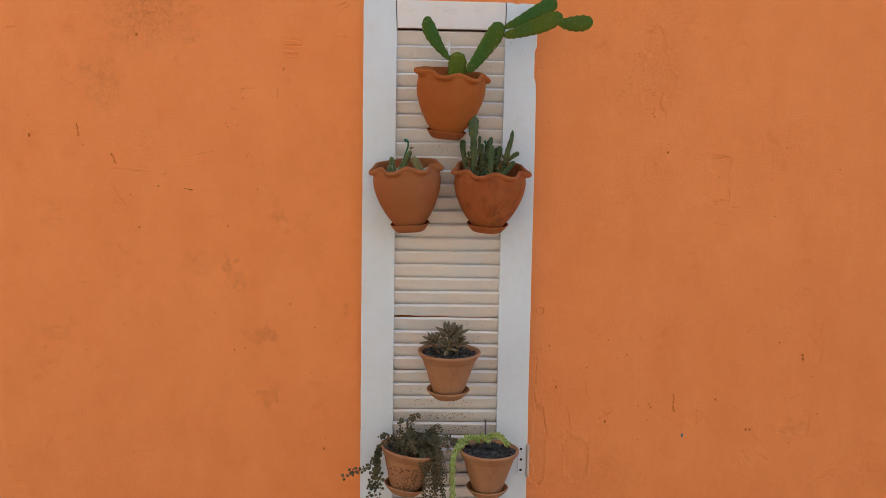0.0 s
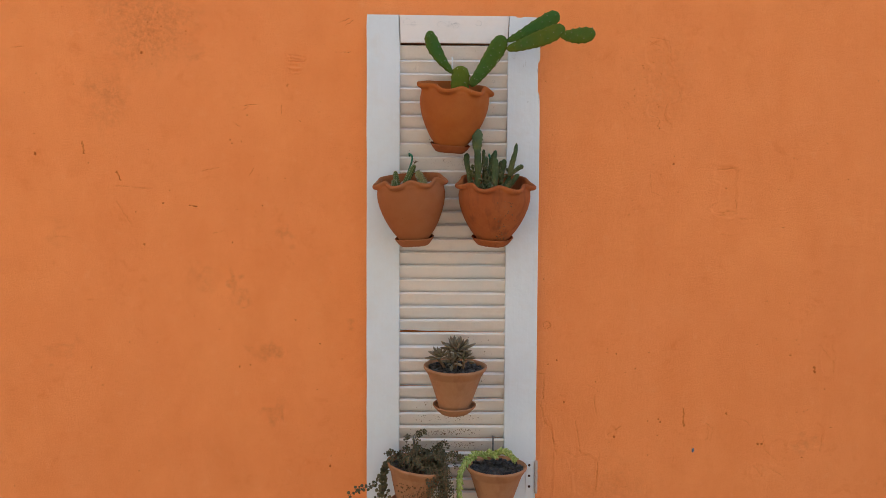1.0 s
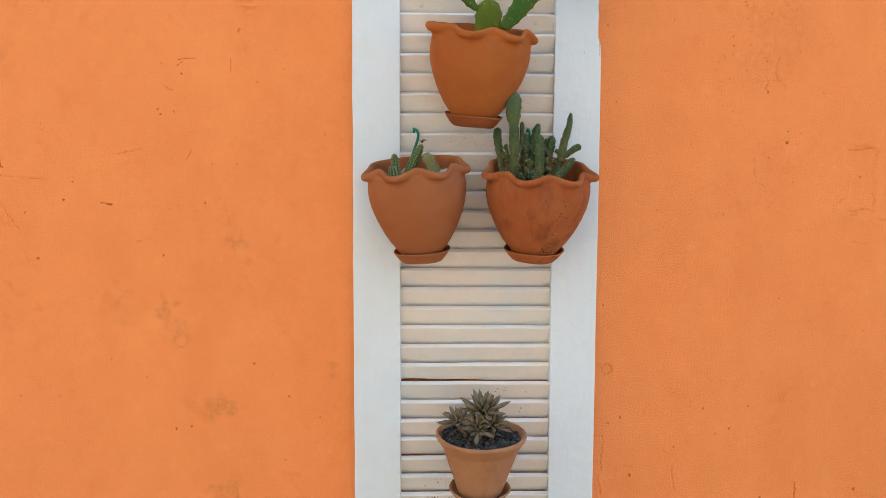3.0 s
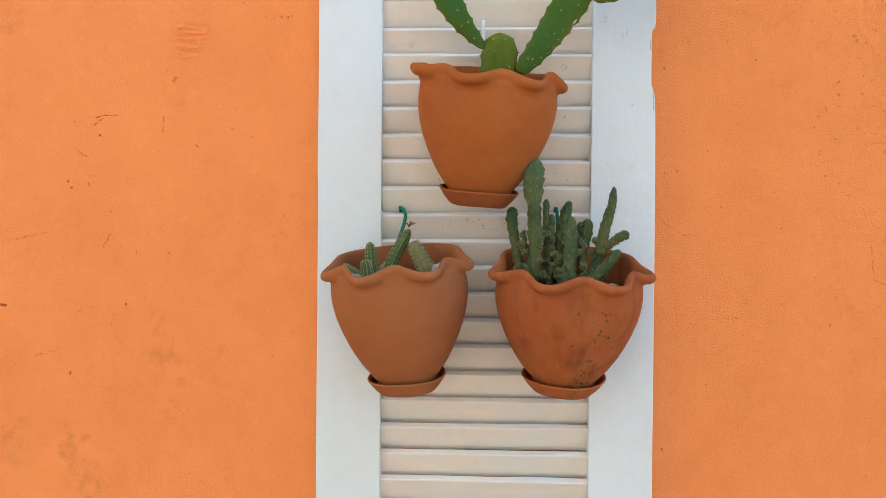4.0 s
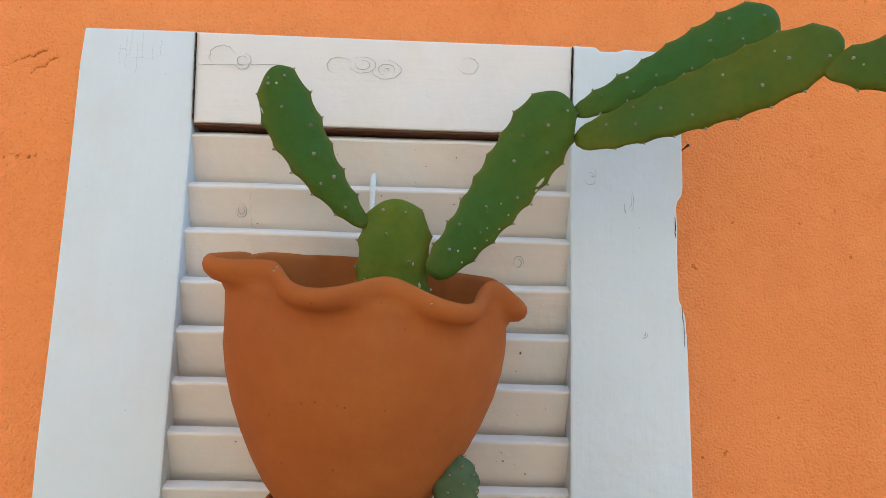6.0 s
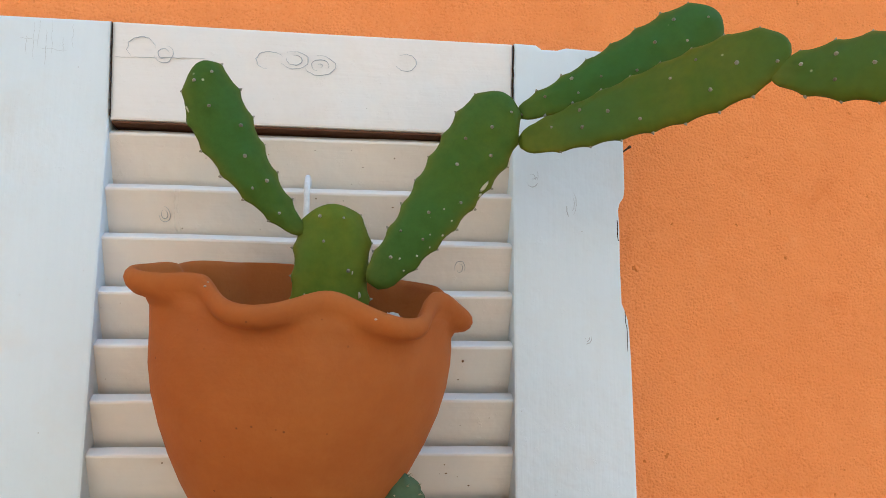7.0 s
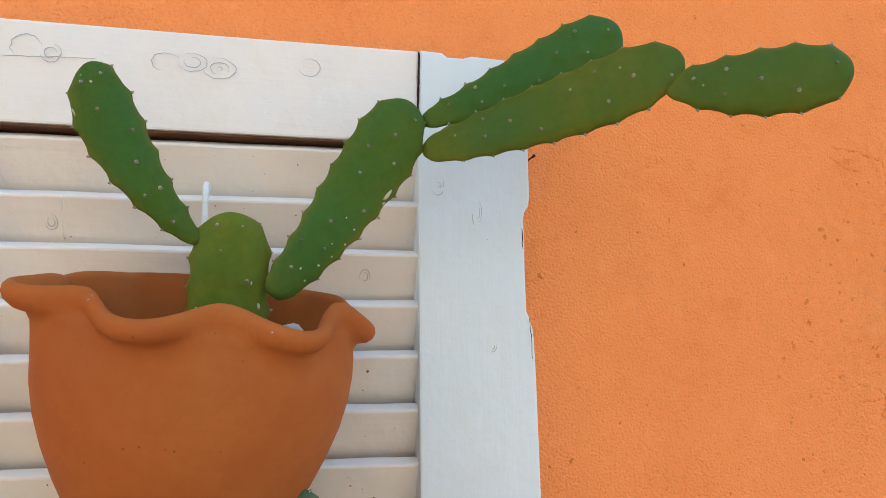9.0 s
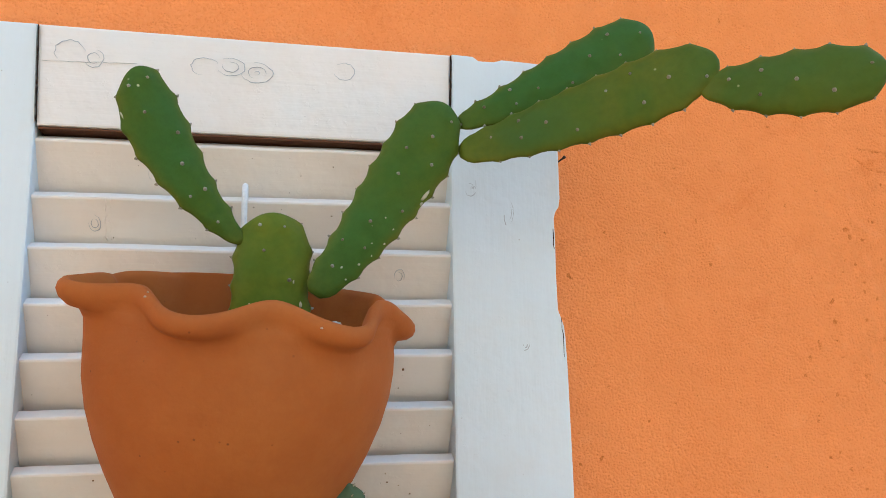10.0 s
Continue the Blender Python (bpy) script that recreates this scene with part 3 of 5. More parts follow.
def build_wall():
    xs = steps((-1.45, -1.15, 0.006), (-1.15, -0.60, 0.0030), (-0.60, -0.19, 0.0015), (-0.19, 0.19, 0.012), (0.19, 0.58, 0.0011), (0.58, 1.12, 0.0030), (1.12, 1.45, 0.006))
    zs = steps((0.45, 0.74, 0.006), (0.74, 1.46, 0.0030), (1.46, 2.00, 0.0013), (2.00, 2.12, 0.003), (2.12, 2.40, 0.01))
    X, Z = np.meshgrid(xs, zs)
    h = 0.0012 * value_noise(X, Z, 0.33, 1) + 0.0007 * value_noise(X, Z, 0.11, 2) + 0.00035 * value_noise(X, Z, 0.035, 3)
    h += 0.00030 * value_noise(X, Z, 0.012, 4) + 0.00030 * value_noise(X, Z, 0.006, 5)
    stain, pit, cut, lip = (np.zeros_like(X) for _ in range(4))
    wob = 0.004 * value_noise(X, Z, 0.018, 6)
    wob2 = 0.004 * value_noise(X, Z, 0.018, 7)
    rnd = random.Random(4)
    spots = [(x, z, max(r * 0.9, 0.0019), 0.80) for x, z, r in PITS_WEST + PITS_WEST_LOW + PITS_EAST + PITS_EAST_LOW]
    spots += [(x, z, max(r, 0.0015), 0.56) for x, z, r in PITS_NEAR_TOP + PITS_NEAR_SIDES]
    for _ in range(700):
        spots.append((rnd.uniform(-1.2, 1.2), rnd.uniform(0.7, 2.1), rnd.uniform(0.0009, 0.0024), rnd.uniform(0.15, 0.55)))
    for _ in range(60):
        spots.append((rnd.gauss(0.50, 0.05), rnd.gauss(1.74, 0.11), rnd.uniform(0.0010, 0.0024), rnd.uniform(0.2, 0.55)))
    for x, z, r, deep in spots:
        i0, i1 = np.searchsorted(zs, (z - 3 * r - 0.008, z + 3 * r + 0.008))
        j0, j1 = np.searchsorted(xs, (x - 3 * r - 0.008, x + 3 * r + 0.008))
        s = np.s_[i0:i1, j0:j1]
        k = min(1.0, r / 0.006)
        d = np.hypot(X[s] + 1.6 * wob[s] * k - x, (Z[s] + 1.6 * wob2[s] * k - z) * rnd.uniform(0.75, 1.3)) / r
        h[s] -= deep * min(r * 0.7, 0.004) * np.clip(1.15 - d, 0, 1)
        h[s] += deep * 0.0003 * np.exp(-((d - 1.25) / 0.3) ** 2)
        pit[s] = np.maximum(pit[s], deep * np.clip((1.2 - d) * 1.9, 0, 1))
    marks = [(*row, 0.0009, 0.0016, 0.86) for row in SCRATCHES] + [(*row, 0.0009, 0.0011, 0.55) for row in HAIRLINES_HIGH + HAIRLINES_EAST + HAIRLINES_LOW]
    marks += [(*row, 0.0010, 0.0009, 0.10) for row in SOFT_CRACKS]
    ring = [(0.241 + 0.0090 * math.cos(a * 0.7), 1.211 + 0.0085 * math.sin(a * 0.7)) for a in range(10)]
    marks += [(*p, *q, 0.0014, 0.0016, 0.6) for p, q in zip(ring, ring[1:])]
    for _ in range(110):
        x, z, a, size = rnd.uniform(-1.2, 1.2), rnd.uniform(0.75, 2.1), rnd.gauss(1.2, 0.8), rnd.uniform(0.006, 0.024)
        marks.append((x, z, x + size * math.cos(a), z + size * math.sin(a), rnd.uniform(0.0007, 0.0012), rnd.uniform(0.0004, 0.0009), rnd.uniform(0.0, 0.35)))
    for x0, z0, x1, z1, wide, deep, dark in marks:
        if min(z0, z1) < 1.46 or max(abs(x0), abs(x1)) > 0.58:
            wide, dark = max(wide, 0.0021), dark if dark > 0.8 else dark * 0.8
        # a jagged line, broken here and there, with one lifted lip
        dx, dz = x1 - x0, z1 - z0
        size = math.hypot(dx, dz)
        count = max(3, int(size / 0.0035))
        line = [(x0 + dx * i / count - dz / size * w, z0 + dz * i / count + dx / size * w, rnd.uniform(0.5, 1.0)) for i in range(count + 1) for w in (rnd.gauss(0, 0.0007),)]
        for (ax, az, aw), (bx, bz, bw) in zip(line, line[1:]):
            i0, i1 = np.searchsorted(zs, (min(az, bz) - 0.007, max(az, bz) + 0.007))
            j0, j1 = np.searchsorted(xs, (min(ax, bx) - 0.007, max(ax, bx) + 0.007))
            s = np.s_[i0:i1, j0:j1]
            ex, ez = bx - ax, bz - az
            t = np.clip(((X[s] - ax) * ex + (Z[s] - az) * ez) / (ex * ex + ez * ez), 0, 1)
            power = aw + (bw - aw) * t
            px, pz = X[s] + 0.25 * wob[s] - ax - t * ex, Z[s] + 0.25 * wob2[s] - az - t * ez
            d = np.hypot(px, pz) / wide
            g = power * np.exp(-d * d)
            cut[s] = np.maximum(cut[s], deep * g)
            side = (px * ez - pz * ex) * (1 if ex >= 0 else -1) < 0
            lip[s] = np.maximum(lip[s], 0.45 * deep * power * side * np.exp(-((d - 1.9) / 0.8) ** 2))
            pit[s] = np.maximum(pit[s], dark * np.clip(1.5 * g - 0.1, 0, 1))
    h += lip - cut
    for x0, z0, x1, z1 in GROOVES:
        dx, dz = x1 - x0, z1 - z0
        t = np.clip(((X - x0) * dx + (Z - z0) * dz) / (dx * dx + dz * dz), 0, 1)
        d = np.hypot(X + wob - x0 - t * dx, Z + wob2 - z0 - t * dz) / 0.0026
        h -= 0.0019 * np.exp(-d * d)
        h += 0.0015 * np.exp(-((d - 1.7) / 0.6) ** 2) * (Z < z0 + t * dz)
    for x, z, rx, rz, a in STAINS:
        d = np.hypot((X + 6 * wob - x) / rx, (Z + 6 * wob2 - z) / rz)
        stain = np.maximum(stain, a * np.clip(1.3 - d, 0, 1))
    for k, (x, z, rx, rz) in enumerate(PEELED):
        d = np.hypot((X - x) / rx, (Z - z) / rz) + 0.45 * value_noise(X, Z, 0.05, 20 + k) + 0.25 * value_noise(X, Z, 0.018, 40 + k)
        inside = 1 / (1 + np.exp(np.clip((d - 0.8) * 34, -60, 60)))
        h -= 0.0013 * inside
        rim = np.exp(-((d - 0.8) / 0.05) ** 2) * (value_noise(X, Z, 0.06, 60 + k) > -0.1)
        h += 0.0005 * np.exp(-((d - 0.95) / 0.07) ** 2)
        # a dark line paints in the shade along the paint's step
        pit = np.maximum(pit, 0.46 * rim * np.clip(value_noise(X, Z, 0.02, 80 + k) + 0.5, 0, 1))
    verts = np.stack([X, WALL_Y - h, Z], axis=-1).reshape(-1, 3)
    nx, nz = len(xs), len(zs)
    idx = np.arange(nx * nz).reshape(nz, nx)
    quads = np.stack([idx[:-1, :-1], idx[:-1, 1:], idx[1:, 1:], idx[1:, :-1]], axis=-1).reshape(-1, 4)
    # the plain rest of the wall round it, with its thickness
    x0, x1, z0, z1 = xs[0], xs[-1], zs[0], zs[-1]
    X0, X1, Z1, B = -9.0, 16.0, 5.0, WALL_Y + 0.3
    y = WALL_Y + 0.0005
    extra = [(X0, y, 0), (X1, y, 0), (X1, y, Z1), (X0, y, Z1), (x0, y, z0), (x1, y, z0), (x1, y, z1), (x0, y, z1), (X0, B, 0), (X1, B, 0), (X1, B, Z1), (X0, B, Z1)]
    n = len(verts)
    rest = [(0, 1, 5, 4), (1, 2, 6, 5), (2, 3, 7, 6), (3, 0, 4, 7), (9, 8, 11, 10), (3, 2, 10, 11), (0, 3, 11, 8), (2, 1, 9, 10), (1, 0, 8, 9)]
    allv = np.concatenate([verts, np.array(extra)])
    allq = np.concatenate([quads, np.array(rest) + n]).astype(np.int32)
    me = bpy.data.meshes.new("wall_north")
    me.vertices.add(len(allv))
    me.vertices.foreach_set("co", allv.ravel())
    me.loops.add(allq.size)
    me.loops.foreach_set("vertex_index", allq.ravel())
    me.polygons.add(len(allq))
    me.polygons.foreach_set("loop_start", np.arange(0, allq.size, 4, dtype=np.int32))
    me.polygons.foreach_set("use_smooth", np.concatenate([np.ones(len(quads), bool), np.zeros(len(rest), bool)]))
    me.update(calc_edges=True)
    pad = np.zeros(len(extra))
    pocked = 0.16 + 0.84 * np.exp(-((X - 0.50) / 0.09) ** 2 - ((Z - 1.74) / 0.15) ** 2) + 0.3 * np.exp(-((X - 0.6) / 0.3) ** 2 - ((Z - 0.95) / 0.15) ** 2)
    for name, data in (("stain", stain), ("pit", pit), ("pocked", np.clip(pocked, 0, 1))):
        me.attributes.new(name, "FLOAT", "POINT").data.foreach_set("value", np.concatenate([data.ravel(), pad]).astype(np.float32))
    me.materials.append(STUCCO)
    return tagged(new("wall_north", me), "orange-painted stucco wall, stained, scratched and pitted", "wall", kind="structure")


build_wall()
ground = mesh_part("ground", [(-400, -400, 0), (400, -400, 0), (400, 400, 0), (-400, 400, 0)], [(0, 1, 2, 3)], PAVING, smooth=False)
tagged(ground, "warm-toned paved ground in front of the wall", "ground", kind="structure")

# unseen walls added behind and beside the camera to bounce and block light
def light_wall(name, x0, x1, y0, y1, top, material, label):
    verts = [(x, y, z) for z in (0, top) for x, y in ((x0, y0), (x1, y0), (x1, y1), (x0, y1))]
    ob = mesh_part(name, verts, [(3, 2, 1, 0), (4, 5, 6, 7), (0, 1, 5, 4), (1, 2, 6, 5), (2, 3, 7, 6), (3, 0, 4, 7)], material, smooth=False)
    tagged(ob, label, "wall", kind="structure")


light_wall("wall_south_west", -9.0, 4.0, -4.9, -4.6, 7.2, CREAM, "unseen cream wall added to bounce warm light from the front")
light_wall("wall_south_east", 4.004, 12.0, -5.0, -4.7, 7.2, WALL_GREY, "unseen grey wall added to block low sky light")
light_wall("wall_west", -6.6, -6.3, -4.59, 0.0, 9.0, CREAM, "unseen cream wall added to bounce warm light from the left")

# ---- the shutter ----
FACE = -0.035  # front of its stiles
BACK = 0.0045
X_L, J_L, J_R, X_R = -0.21, -0.1294, 0.1316, 0.21
TOP, BOTTOM = 1.97, 0.36
PITCH, FIRST, SLATS = 0.03333, 1.8985, 43
SLAT_THICK = 0.0096
shutter = thing("shutter", (0, BACK, BOTTOM), "tall white-painted wooden louvred shutter hung flat on the orange wall", "shutter")


def board(name, outline, front, back, material, label="", bevel=0.0016):
    """A board from its outline in x and z."""
    bm = bmesh.new()
    loop = [bm.verts.new((x, front, z)) for x, z in outline]
    f = bm.faces.new(loop)
    r = bmesh.ops.extrude_face_region(bm, geom=[f])
    bmesh.ops.translate(bm, verts=[g for g in r["geom"] if isinstance(g, bmesh.types.BMVert)], vec=(0, back - front, 0))
    bmesh.ops.recalc_face_normals(bm, faces=bm.faces)
    rim = [e for e in bm.edges if all(abs(v.co.y - front) < 1e-6 for v in e.verts)]
    bmesh.ops.bevel(bm, geom=rim, offset=bevel, segments=2, affect="EDGES", profile=0.6)
    return bm_part(name, bm, material, shutter, label)


def ragged(x, z0, z1, count, amount, seed):
    rnd = random.Random(seed)
    return [(x + rnd.uniform(-amount, amount), z0 + (z1 - z0) * (k + 0.5 + rnd.uniform(-0.3, 0.3)) / count) for k in range(count)]


left_edge = ragged(X_L, BOTTOM, TOP, 26, 0.0005, 1)
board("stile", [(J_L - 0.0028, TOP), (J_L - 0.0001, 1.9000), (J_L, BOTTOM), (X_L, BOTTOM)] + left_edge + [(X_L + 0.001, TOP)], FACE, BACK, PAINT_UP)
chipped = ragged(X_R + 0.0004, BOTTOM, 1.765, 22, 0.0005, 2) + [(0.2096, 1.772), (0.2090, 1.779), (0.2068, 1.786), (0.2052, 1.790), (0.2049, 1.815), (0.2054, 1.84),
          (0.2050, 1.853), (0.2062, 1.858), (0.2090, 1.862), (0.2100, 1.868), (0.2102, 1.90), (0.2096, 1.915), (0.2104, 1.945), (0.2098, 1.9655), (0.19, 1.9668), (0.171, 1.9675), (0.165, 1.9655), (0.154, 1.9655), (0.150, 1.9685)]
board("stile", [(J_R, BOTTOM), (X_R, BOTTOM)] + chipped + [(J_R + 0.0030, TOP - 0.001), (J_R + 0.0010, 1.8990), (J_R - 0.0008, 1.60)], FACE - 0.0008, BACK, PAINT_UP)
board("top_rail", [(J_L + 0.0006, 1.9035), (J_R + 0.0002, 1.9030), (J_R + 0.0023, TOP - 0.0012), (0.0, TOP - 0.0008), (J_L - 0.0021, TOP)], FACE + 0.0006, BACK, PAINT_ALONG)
# dark strip standing in for the shade in the gap under the rail
board("rail_groove", [(J_L + 0.0015, 1.9017), (J_R - 0.0008, 1.9012), (J_R - 0.0008, 1.9026), (J_L + 0.0015, 1.9031)], FACE + 0.0016, BACK - 0.001, GAP_SHADE, "dark brown strip painting in the shade under the top rail", 0.0004)
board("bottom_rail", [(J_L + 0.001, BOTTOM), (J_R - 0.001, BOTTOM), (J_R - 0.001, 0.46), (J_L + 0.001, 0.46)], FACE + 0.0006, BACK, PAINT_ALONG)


def slat_z(k):
    return FIRST - PITCH * k + (0.0020 if k == 0 else 0.0)


def slat(k):
    """One louvre: its front edge is up, its face leans down and back."""
    rnd = random.Random(100 + k)
    a = radians(30 + rnd.uniform(-1.5, 1.5))
    d, up = Vector((0, math.sin(a), -math.cos(a))), Vector((0, math.cos(a), math.sin(a)))
    thick, length = SLAT_THICK, 0.0365
    z = slat_z(k) + rnd.uniform(-0.0004, 0.0004)
    front = Vector((0, FACE + 0.003, z - thick * math.sin(a)))
    ring = [(0.0016, 0.0), (0.0004, 0.0005), (0.0, 0.0016), (0.0, thick - 0.0015), (0.0006, thick - 0.0004), (0.0018, thick), (length, thick), (length, 0.0)]
    cols, verts = 30, []
    slope = rnd.uniform(-0.0012, 0.0012)
    for i in range(cols + 1):
        u = i / cols
        x = J_L - 0.002 + (J_R - J_L + 0.006) * u
        sag = 0.0006 * noise.noise((u * 5, k * 3.7, 0)) + slope * (u - 0.5)
        cut = 0.0
        if k == 20:  # a split slat, its lower edge broken away at one side
            cut = 0.0062 * max(0.0, 1 - max(0.0, u - 0.28) / 0.34) * (0.75 + 0.25 * math.sin(u * 17))
        for s, t in ring:
            along = s - cut - (0.0022 if k == 20 and s == length else 0) if s == length else s
            wear = 0.0004 * noise.noise((u * 30, k * 5.1, s * 200)) if s < 0.003 else 0.0
            p = front + d * (along + wear) + up * t
            verts.append((x, p.y, p.z + sag))
    faces = grid_faces(cols + 1, len(ring)) + [tuple(range(len(ring)))[::-1], tuple(range(cols * len(ring), (cols + 1) * len(ring)))]
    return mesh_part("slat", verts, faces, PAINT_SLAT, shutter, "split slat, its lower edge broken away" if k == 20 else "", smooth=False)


for k in range(SLATS):
    slat(k)


def face_point(k, x, s):
    """A place on the face of slat k, s from its front edge down."""
    a = radians(30)
    z = slat_z(k) - SLAT_THICK * math.sin(a)
    return Vector((x, FACE + 0.003 + s * math.sin(a), z - s * math.cos(a)))


def crack(parent_label, points, width, material=CRACK, front=FACE - 0.0012):
    """A thin dark split in the paint."""
    verts, faces = [], []
    n = len(points)
    for i, (x, z) in enumerate(points):
        w = width * (0.25 + 0.75 * math.sin(math.pi * (i + 0.6) / (n + 0.2)))
        dx, dz = points[min(i + 1, n - 1)][0] - points[max(i - 1, 0)][0], points[min(i + 1, n - 1)][1] - points[max(i - 1, 0)][1]
        q = math.hypot(dx, dz)
        nx, nz = -dz / q * w, dx / q * w
        verts += [(x + nx, front, z + nz), (x - nx, front, z - nz), (x - nx, FACE + 0.002, z - nz), (x + nx, FACE + 0.002, z + nz)]
    faces = grid_faces(n, 4)
    mesh_part("crack", verts, faces, material, shutter, parent_label)


def wavy(x0, z0, x1, z1, count, amount, seed):
    rnd = random.Random(seed)
    return [(x0 + (x1 - x0) * k / (count - 1) + rnd.uniform(-amount, amount), z0 + (z1 - z0) * k / (count - 1) + rnd.uniform(-amount, amount)) for k in range(count)]


crack("fine grey split", wavy(-0.128, 1.9455, -0.072, 1.9475, 14, 0.0003, 1), 0.00006, GREY_LINE, FACE + 0.0002)
crack("fine dark split", wavy(-0.1755, 1.9685, -0.1765, 1.950, 8, 0.0003, 2), 0.00006, GREY_LINE, FACE - 0.0001)
crack("fine dark split", wavy(-0.1680, 1.9685, -0.1675, 1.946, 8, 0.0004, 3), 0.00006, GREY_LINE, FACE - 0.0001)
crack("fine dark split", wavy(0.2070, 1.785, 0.2080, 1.758, 8, 0.0004, 4), 0.00016)
crack("fine dark split", wavy(0.2035, 1.846, 0.2037, 1.832, 5, 0.0003, 5), 0.0003)


for k, (x, z0, z1) in enumerate([(-0.1835, 1.958, 1.944), (-0.1790, 1.966, 1.941), (-0.1715, 1.962, 1.937), (-0.1610, 1.957, 1.947), (-0.1555, 1.966, 1.950)]):
    crack("fine grey split", wavy(x, z0, x + 0.0006, z1, 12, 0.0005, 70 + k), 0.00007, GREY_LINE, FACE - 0.0001)
for k, (x0, x1, z) in enumerate([(-0.187, -0.176, 1.955), (-0.176, -0.158, 1.949)]):
    crack("fine grey split", wavy(x0, z, x1, z - 0.001, 9, 0.0006, 80 + k), 0.00006, GREY_LINE, FACE - 0.0001)


crack("ragged dark gap beside the top rail", wavy(J_R + 0.0026, 1.9680, J_R + 0.0006, 1.9040, 26, 0.0004, 91), 0.00030)
crack("dark gap beside the top rail", wavy(J_L - 0.0020, 1.9690, J_L + 0.0006, 1.9050, 26, 0.0003, 92), 0.00016)


def knot(x, z, rx, rz, seed, rings=2, lean=0.0, y=FACE):
    """Raised, broken rings of an old knot under the paint."""
    rnd = random.Random(seed)
    pieces = []
    thick = 0.00042 if x > 0.14 else 0.00022
    for k in range(rings):
        f = 1 - 0.42 * k
        a0, span = rnd.uniform(0, 6.28), rnd.uniform(3.6, 5.6)
        path = []
        for i in range(20):
            a = a0 + span * i / 19
            w = 1 + rnd.uniform(-0.06, 0.06)
            path.append((x + rx * f * w * math.cos(a), y - 0.0004 - lean * rz * f * w * math.sin(a), z + rz * f * w * math.sin(a)))
        radii = [thick * (0.3 + math.sin(math.pi * i / 19)) for i in range(20)]
        pieces.append(tube(path, radii, 5))
    v, f = join_geo(pieces)
    # the grey tone paints in the shadow along the rings' relief
    mesh_part("knot", v, f, GREY_LINE, shutter, "raised rings of a painted-over knot")


for i, (x, z, rx, rz, n) in enumerate([(-0.098, 1.949, 0.006, 0.006, 2), (-0.112, 1.952, 0.009, 0.008, 1), (-0.030, 1.948, 0.009, 0.006, 1), (-0.014, 1.949, 0.009, 0.006, 2),
                                       (0.003, 1.946, 0.010, 0.007, 3), (0.060, 1.951, 0.007, 0.006, 1),
                                       (0.1455, 1.873, 0.0042, 0.0056, 3), (0.1475, 1.8755, 0.0022, 0.0042, 2), (0.1725, 1.857, 0.0030, 0.0085, 2), (0.1712, 1.853, 0.0022, 0.0060, 1), (0.180, 1.7665, 0.0034, 0.0034, 3)]):
    knot(x, z, rx, rz, 30 + i, n)
for k, x, s in ((2, 0.098, 0.016), (1, -0.094, 0.018), (0, -0.060, 0.020)):
    p = face_point(k, x, s)
    knot(p.x, p.z, 0.0035, 0.0045, 60 + k, 2, math.tan(radians(30)), p.y)

# runs of thick paint down a louvre
for k, x, r in ((1, -0.0875, 0.0006), (1, -0.0848, 0.0004), (3, 0.085, 0.0004)):
    rnd_d = random.Random(int(x * 1e4))
    path = [face_point(k, x + rnd_d.uniform(-0.0009, 0.0009), 0.001 + 0.028 * i / 11) for i in range(12)]
    v, f = tube(path, [r * rnd_d.uniform(0.5, 1.2) for _ in path], 6)
    mesh_part("paint_run", v, f, PAINT_SLAT, shutter)

# hinge leaf on the shutter's edge
leaf = board("hinge_leaf", [(0.1865, 0.802), (0.2055, 0.800), (0.2055, 0.8775), (0.1865, 0.8775)], FACE - 0.0032, FACE - 0.0005, PAINT_UP, "steel hinge leaf with traces of white paint", 0.0006)
v, f = tube([(0.2115, FACE - 0.003, 0.796 + 0.082 * i / 12) for i in range(13)], [0.0042 if i % 4 else 0.0036 for i in range(13)], 12)
mesh_part("hinge_knuckle", v, f, RUSTY, leaf, "rusty knuckle with flaking paint")
for z in (0.867, 0.840, 0.813):
    v, f = tube([(0.1945, FACE - 0.0025, z), (0.1945, FACE - 0.0040, z), (0.1945, FACE - 0.0044, z)], [0.0034, 0.0032, 0.0020], 12)
    mesh_part("screw", v, f, CRACK, leaf, "dark rusted screw head")
# a small dark body at the stile's edge, taken for a fly, pin-shaped
v, f = tube([(0.2085, FACE + 0.004, 1.8935), (0.2115, FACE - 0.004, 1.8955), (0.2125, FACE - 0.0065, 1.8962)], [0.0005, 0.0006, 0.0012], 8)
mesh_part("nail", v, f, CRACK, shutter, "small dark fly-like body at the stile's edge")


def specks(rows, seed):
    """Dry crumbs of dirt that stick to the slats: slat, x from, x to, how many."""
    rnd = random.Random(seed)
    pieces = []
    for k, xa, xb, count in rows:
        for _ in range(count):
            x = min(max(rnd.gauss((xa + xb) / 2, (xb - xa) / 3.4), J_L + 0.004), J_R - 0.004)
            c = face_point(k, x, rnd.uniform(0.004, 0.027))
            v, f = pebble(c, rnd.uniform(0.0003, 0.0009) * (1.8 if k > 20 else 1.0), rnd, rnd.uniform(0.5, 1.4))
            pieces.append(([Vector((q.x, c.y + (q.y - c.y) * 0.35, q.z)) for q in v], f))
    v, f = join_geo(pieces)
    ob = mesh_part("dirt_specks", v, f, SPECK, smooth=False)
    tagged(ob, "dark crumbs of soil stuck to the white slats", "dirt", kind="stuff")


